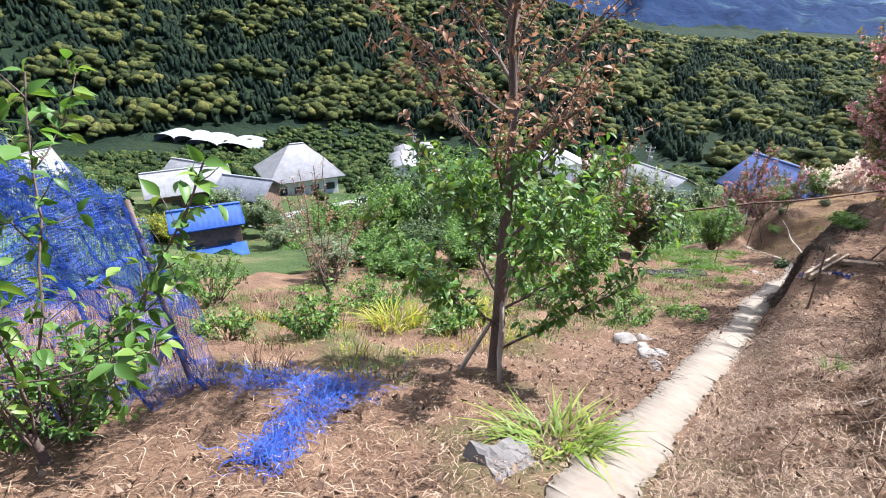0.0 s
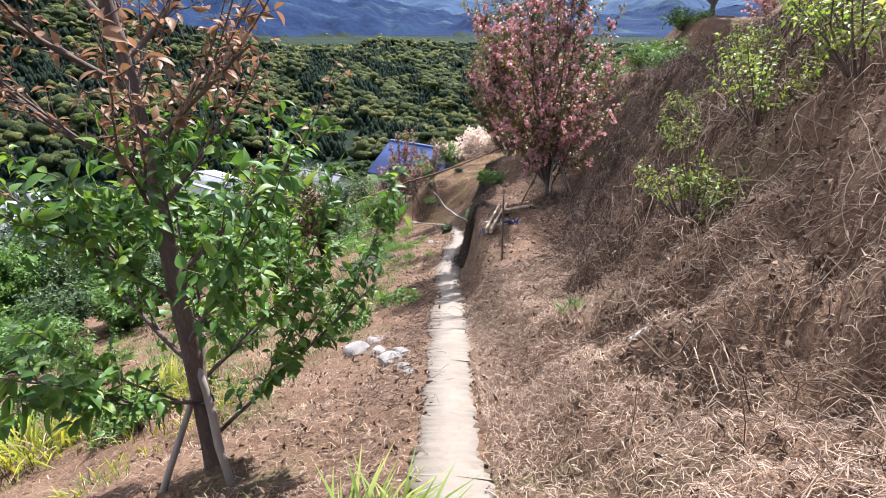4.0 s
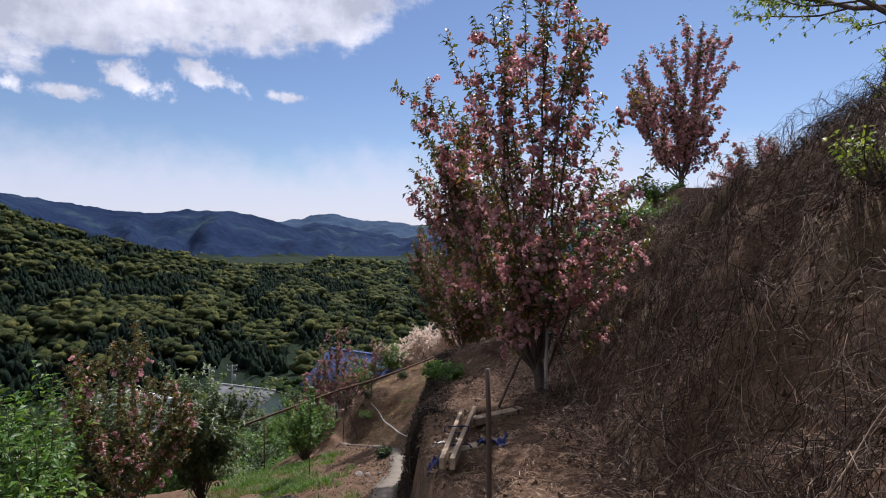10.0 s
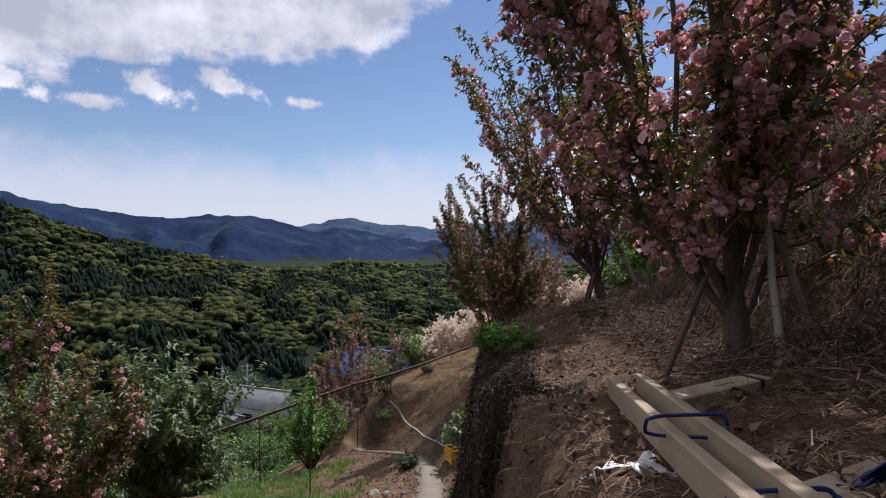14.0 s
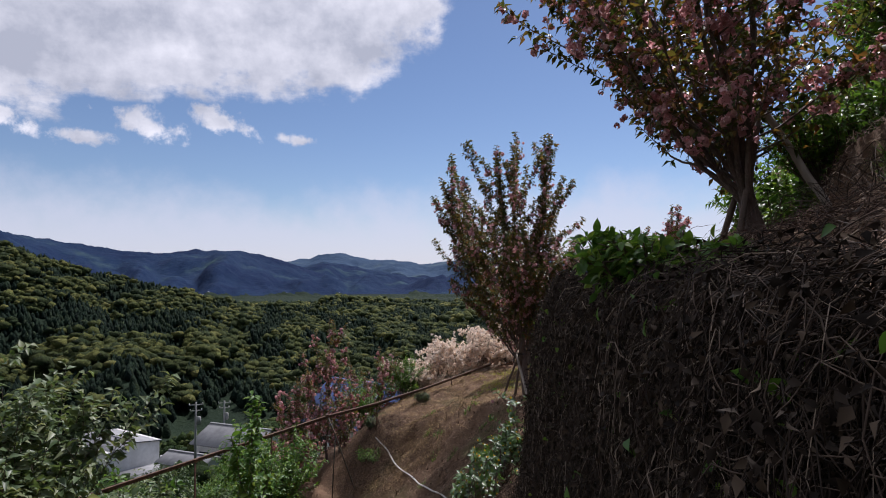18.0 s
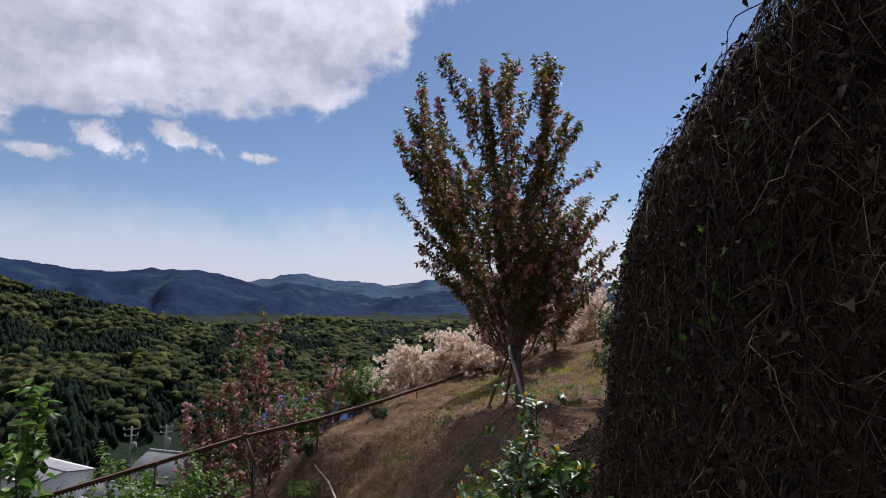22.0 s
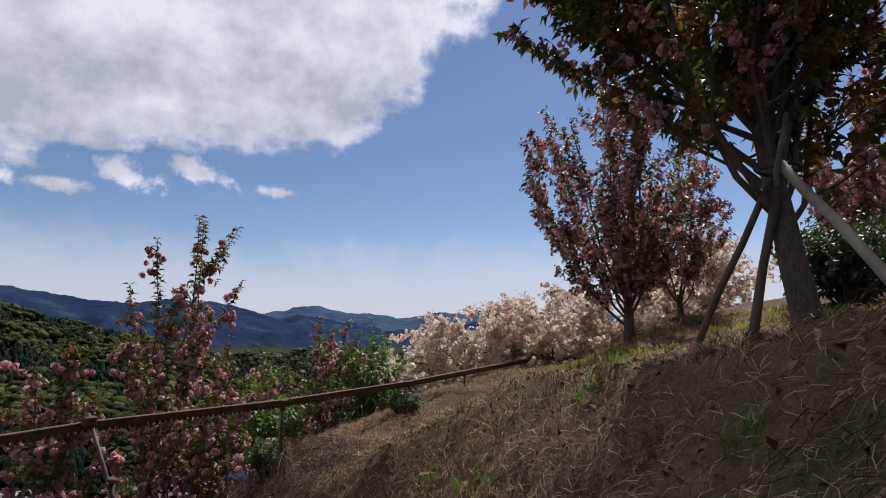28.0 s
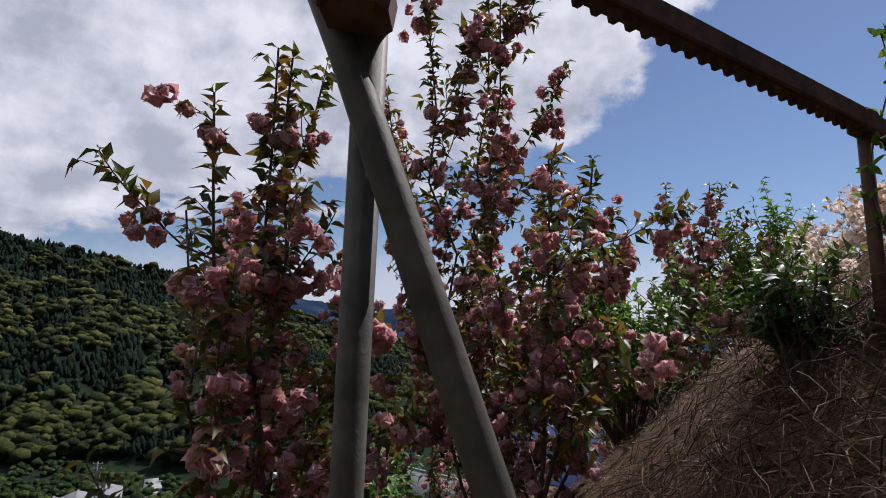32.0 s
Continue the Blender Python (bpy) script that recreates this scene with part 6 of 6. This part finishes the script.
def house(x, y, w, d, h, turn, label, wall, roof, rise=.35, eave=.6, windows=3, hip=False, z=None, lean_to=None):
    """A house with walls, ridged roof of ribbed sheets, windows and a door."""
    zg = (ground_z(x, y) if z is None else z) - .3
    root = thing("house", x, y, zg, label, "house", "village houses", turn)
    part("wall", box_bm(w, d, h + .3, .03, (0, 0, (h + .3) / 2)), wall, root)
    top, half, run = h + .3, d / 2 + eave, w / 2 + eave
    peak = top + (d / 2 + eave) * rise * 2 * .5 + .3
    inset = half * .9 if hip else 0.0
    for s in (-1, 1):
        # one slope, with standing ribs, as a thick slab
        n = max(6, int(2 * run / .45))
        xs = np.linspace(-run, run, n * 2)
        rib = np.where(np.arange(n * 2) % 2 == 0, 0.0, .07)
        low = np.stack([xs, np.full_like(xs, s * half), top - .15 + rib], -1)
        up = np.stack([xs * (run - inset) / run, np.full_like(xs, 0.0), peak + rib * .6], -1)
        V = np.concatenate([low, up, low - [0, 0, .16], up - [0, 0, .16]])
        m = len(xs)
        i = np.arange(m - 1)
        F = np.concatenate([np.stack([i, i + 1, i + 1 + m, i + m], -1), np.stack([i + 2 * m, i + 3 * m, i + 3 * m + 1, i + 2 * m + 1], -1), np.stack([i, i + 2 * m, i + 2 * m + 1, i + 1], -1)])
        lay("roof_slope", V, F, roof, root)
    part("ridge_cap", box_bm(2 * (run - inset), .35, .22, .05, (0, 0, peak + .06)), roof, root)
    if not hip:
        for s in (-1, 1):
            bm = bmesh.new()
            a = [bm.verts.new((s * (w / 2 - .02), q, zz)) for q, zz in ((-d / 2, top - .05), (d / 2, top - .05), (0, peak - .2))]
            b = [bm.verts.new((s * (w / 2 - .2), q, zz)) for q, zz in ((-d / 2, top - .05), (d / 2, top - .05), (0, peak - .2))]
            bm.faces.new(a)
            bm.faces.new(b[::-1])
            for q in range(3):
                bm.faces.new((a[q], b[q], b[(q + 1) % 3], a[(q + 1) % 3]))
            part("gable", bm, wall, root)
    else:
        for s in (-1, 1):
            bm = bmesh.new()
            c = [bm.verts.new(v) for v in ((s * run, -half, top - .12), (s * run, half, top - .12), (s * (run - inset), 0, peak))]
            e = [bm.verts.new(v) for v in ((s * run, -half, top - .3), (s * run, half, top - .3), (s * (run - inset), 0, peak - .2))]
            bm.faces.new(c)
            bm.faces.new(e[::-1])
            for q in range(3):
                bm.faces.new((c[q], e[q], e[(q + 1) % 3], c[(q + 1) % 3]))
            part("hip_slope", bm, roof, root)
    for s in (-1, 1):
        for i in range(windows):
            px = (i + .5) / windows * w - w / 2
            win = part("window", box_bm(w / windows * .55, .1, min(1.3, h * .45), .02, (px, s * (d / 2 + .01), h * .55)), M_DARK_OPENING, root)
            part("window_frame", box_bm(w / windows * .6, .06, .1, .01, (px, s * (d / 2 + .05), h * .55 - min(1.3, h * .45) / 2)), wall, win)
    if lean_to:
        part("lean_to_roof", box_bm(w * 1.1, 2.2, .12, .03, (0, lean_to * (d / 2 + 1.0), h * .52), (lean_to * -16, 0, 0)), M_BLUE_TIN, root)
        part("tin_awning", box_bm(w * 1.05, 1.8, .08, .02, (-.2, lean_to * (d / 2 + 2.0), h * .28), (lean_to * -14, 0, 0)), M_PALE_ROOF, root, "pale rusty tin awning")
        for s in (-1, 1):
            part("post", box_bm(.14, .14, h * .3, .01, (s * w * .48, lean_to * (d / 2 + 2.6), h * .12)), M_BROWN_WALL, root)
    return root


house(-47, 19.5, 5.6, 4.0, 4.4, 68, "two-storey wooden hut with bright blue tin roofs", M_BROWN_WALL, M_BLUE_TIN, .3, .4, 2, lean_to=-1)
house(-81, 33, 10.5, 6.5, 3.4, 72, "farmhouse with pale tiled roofs and a dark timber wall", M_BROWN_WALL, M_PALE_ROOF, .5, 1.0, 5)
house(-87, 37, 7, 5, 4.4, 20, "two-storey farmhouse wing with a pale tiled roof", M_PLASTER, M_PALE_ROOF, .5, .9, 3)
house(-72, 38, 7, 5.5, 2.8, 25, "low outbuilding with a grey tiled roof", M_BROWN_WALL, M_GREY_TILE, .5, .8, 3)
house(-84, 55, 11.5, 10, 4.0, 70, "large house with a broad pale hipped roof", M_PLASTER, M_PALE_ROOF, .75, 1.2, 4, hip=True)
house(-86, 84, 7, 5.5, 3.6, 140, "small white shed with a flat pale roof beside the road", M_PLASTER, M_PALE_ROOF, .18, .4, 2)
house(-100, 98, 8, 6, 3.4, 140, "small white shed with a pale roof", M_PLASTER, M_PALE_ROOF, .2, .4, 2)
house(-122, 121, 9, 6, 3.4, 140, "white shed at the roadside", M_PLASTER, M_PALE_ROOF, .2, .4, 2)
house(-114, 17, 14, 9, 3.2, 95, "farmhouse with a pale tiled roof", M_PLASTER, M_PALE_ROOF, .5, 1.0, 4)
house(-32, 95, 10, 7, 3.6, 160, "white house with a pale roof below the orchard", M_PLASTER, M_PALE_ROOF, .35, .6, 3)
house(-37, 90, 7, 4, 2.2, 160, "low shed with a pale roof beside the house", M_PLASTER, M_PALE_ROOF, .2, .5, 2)
house(-6.5, 60, 11, 7, 3.6, 150, "house with a blue tiled roof hidden behind blossoming trees", M_PLASTER, M_BLUE_TILE, .55, .8, 4, z=-20.4)
house(-60, 110, 13, 9, 5.2, 150, "white flat-roofed workshop beside a concrete yard", M_PLASTER, M_PALE_ROOF, .08, .25, 3)


def greenhouse(x, y, w, d, turn):
    root = thing("greenhouse", x, y, -52.2, "long pale greenhouse under plastic film", "greenhouse", "greenhouses", turn)
    n = 12
    a = np.linspace(0, np.pi, n)
    for s in np.linspace(-w / 2, w / 2, 3)[:-1]:
        ring = np.stack([np.cos(a) * w / 4 + s + w / 4, np.sin(a) * 1.6 + 1.6], -1)
        V = np.concatenate([np.stack([ring[:, 0], np.full(n, q), ring[:, 1]], -1) for q in (-d / 2, d / 2)] + [np.array([[s, -d / 2, 0], [s + w / 2, -d / 2, 0], [s, d / 2, 0], [s + w / 2, d / 2, 0]])])
        i = np.arange(n - 1)
        F = np.concatenate([np.stack([i, i + 1, i + 1 + n, i + n], -1), [[0, n, 2 * n + 3, 2 * n + 1], [n - 1, 2 * n, 2 * n + 2, 2 * n - 1]]])
        lay("film_bay", V, F, M_NET_HOUSE, root)


greenhouse(-186, 95, 26, 12, 25)
greenhouse(-205, 88, 18, 10, 25)


def strip(name, pts, width, mat, label, category):
    """A road or yard laid on the valley floor."""
    pts = np.array(pts, float)
    f = np.linspace(0, len(pts) - 1, 40)
    x, y = np.interp(f, range(len(pts)), pts[:, 0]), np.interp(f, range(len(pts)), pts[:, 1])
    t = unit(np.stack([np.gradient(x), np.gradient(y)], -1))
    w = np.interp(f, range(len(pts)), np.broadcast_to(width, len(pts)))[:, None] / 2
    L, R = np.stack([x, y], -1) + t[:, ::-1] * [-1, 1] * w, np.stack([x, y], -1) - t[:, ::-1] * [-1, 1] * w
    rows = []
    for q, dz in ((L, -.6), (L, .12), (R, .12), (R, -.6)):
        rows.append(np.stack([q[:, 0], q[:, 1], np.maximum(terrain(q[:, 0], q[:, 1]), -52) + dz], -1))
    V = np.stack(rows, 1).reshape(-1, 3)
    i = np.arange(39)[:, None] * 4
    F = np.concatenate([i + [k, k + 1, k + 5, k + 4] for k in range(3)])
    tagged(lay(name, V, F, mat), label, category, kind="structure")


strip("road", [(-60, 30), (-66, 55), (-72, 76), (-95, 104), (-118, 130), (-140, 150)], 4.5, M_ASPHALT, "narrow grey village road", "road")
strip("pavement", [(-36, 92), (-44, 100), (-52, 108), (-66, 122)], 12, M_ASPHALT, "pale concrete yard in front of the workshop", "yard")


def utility_pole(x, y, top):
    zg = ground_z(x, y) - .3
    root = thing("utility_pole", x, y, zg, "concrete utility pole with crossarms and insulators", "utility pole", "utility poles", 20)
    h = top - zg
    part("pole", tube_bm([(0, 0, 0), (0, 0, h)], [.19, .12]), M_POLE, root)
    for k, w in ((.35, 1.8), (1.1, 1.5)):
        arm = part("crossarm", box_bm(w, .1, .1, .01, (0, .12, h - k)), M_POLE, root)
        for s in (-.45, .45):
            part("insulator", tube_bm([(s * w, .12, h - k + .05), (s * w, .12, h - k + .25)], .06, 8), M_PLASTER, arm)
    part("transformer", tube_bm([(.35, 0, h - 2.9), (.35, 0, h - 1.9)], .28, 12), M_POLE, root)


utility_pole(-34, 84.8, -21.4)
utility_pole(-36, 99, -24.5)
utility_pole(-98, 100, -33)

# ---------- thickets between the rail and the village ----------


def thickets():
    rng = np.random.RandomState(31)
    kinds = [shrub("thicket_bush", -14, 26, "rough green bush on the slope below the rail", 3.0, 1.8, 71, M_LEAF_GREEN, 60, .2, .1, group="thicket bushes"),
             shrub("thicket_bush", -16, 20, "dark green evergreen bush on the slope below the rail", 3.6, 1.9, 72, M_LEAF_DARK, 60, .22, .1, group="thicket bushes"),
             shrub("thicket_bush", -11, 30, "pale bamboo thicket on the slope below the rail", 3.6, 1.4, 73, M_LEAF_GREY, 60, .24, .1, group="thicket bushes"),
             shrub("thicket_bush", -17, 31, "yellow-green bush on the slope below the rail", 2.6, 1.7, 74, M_LEAF_YELLOW, 40, .16, .1, group="thicket bushes")]
    spots = []
    for _ in range(4000):
        x, y = rng.uniform(-62, -7), rng.uniform(2, 80)
        far = -.82 * (x + 4.5) + .57 * (y - 27.9)
        if far < 1.0 or far > 46 or any((x - a) ** 2 + (y - b) ** 2 < 5 + .12 * far for a, b in spots):
            continue
        u = ((x - .7) * -47.7 + (y + 2) * 21.5) / 2737
        if 0 < u < 1 and abs((x - .7) * 21.5 + (y + 2) * 47.7) / 52.3 < 5.5:
            continue
        if (x + 47) ** 2 + (y - 19.5) ** 2 < 60 or (abs(x + 6.5) < 8 and abs(y - 60) < 7) or far < 3 and y > 24 or (x + 4) ** 2 + (y - 28) ** 2 < 60:
            continue
        if x > -40 and y > 55 and x < -20:
            if rng.uniform() < .6:
                continue
        spots.append((x, y))
        if len(spots) >= 150:
            break
    for _ in range(46):  # the terrace's outer edge
        x, y = rng.uniform(-14, -9.5), rng.uniform(-1, 17)
        s = rng.uniform(.28, .5)
        if abs((x - .7) * 21.5 + (y + 2) * 47.7) / 52.3 < 2.6:
            continue
        copy_thing(kinds[rng.choice(4, p=[.5, .2, .15, .15])], pose(x, y, ground_z(x, y) - .1, 0, 0, rng.uniform(0, 360)) @ Matrix.Diagonal((s * 1.3, s * 1.3, s, 1)))
    for x, y in spots:
        ob = kinds[rng.choice(4, p=[.42, .3, .2, .08])]
        s = rng.uniform(.8, 1.5)
        copy_thing(ob, pose(x, y, ground_z(x, y) - .15, 0, 0, rng.uniform(0, 360)) @ Matrix.Diagonal((s, s, s * rng.uniform(.8, 1.1), 1)))


thickets()


def village_trees():
    """Garden and orchard crowns between the houses."""
    rng = np.random.RandomState(52)
    n = 2600
    x, y = rng.uniform(-190, -28, n), rng.uniform(-30, 150, n)
    built = [(-47, 19.5), (-81, 33), (-87, 37), (-72, 38), (-84, 55), (-86, 84), (-100, 98), (-122, 121), (-114, 17), (-32, 95), (-37, 90), (-60, 110), (-46, 102)]
    ok = np.all([np.hypot(x - a, y - b) > 10 for a, b in built], 0) & (np.abs(x + 66 + .5 * (y - 55)) > 5)
    x, y = x[ok], y[ok]
    s = rng.uniform(.8, 2.0, len(x))
    m = wood_crown_mat("garden_crowns", ((0, (.02, .04, .012)), (.6, (.045, .075, .02)), (1, (.1, .125, .035))), 1.2)
    crowns("garden_trees", np.stack([x, y, terrain(x, y) + s * .6], -1), s * 1.1, s * .9, m, "garden shrubs and orchard trees between the village houses", rng, lobes=5)


village_trees()
charcoal()
build_tangles()
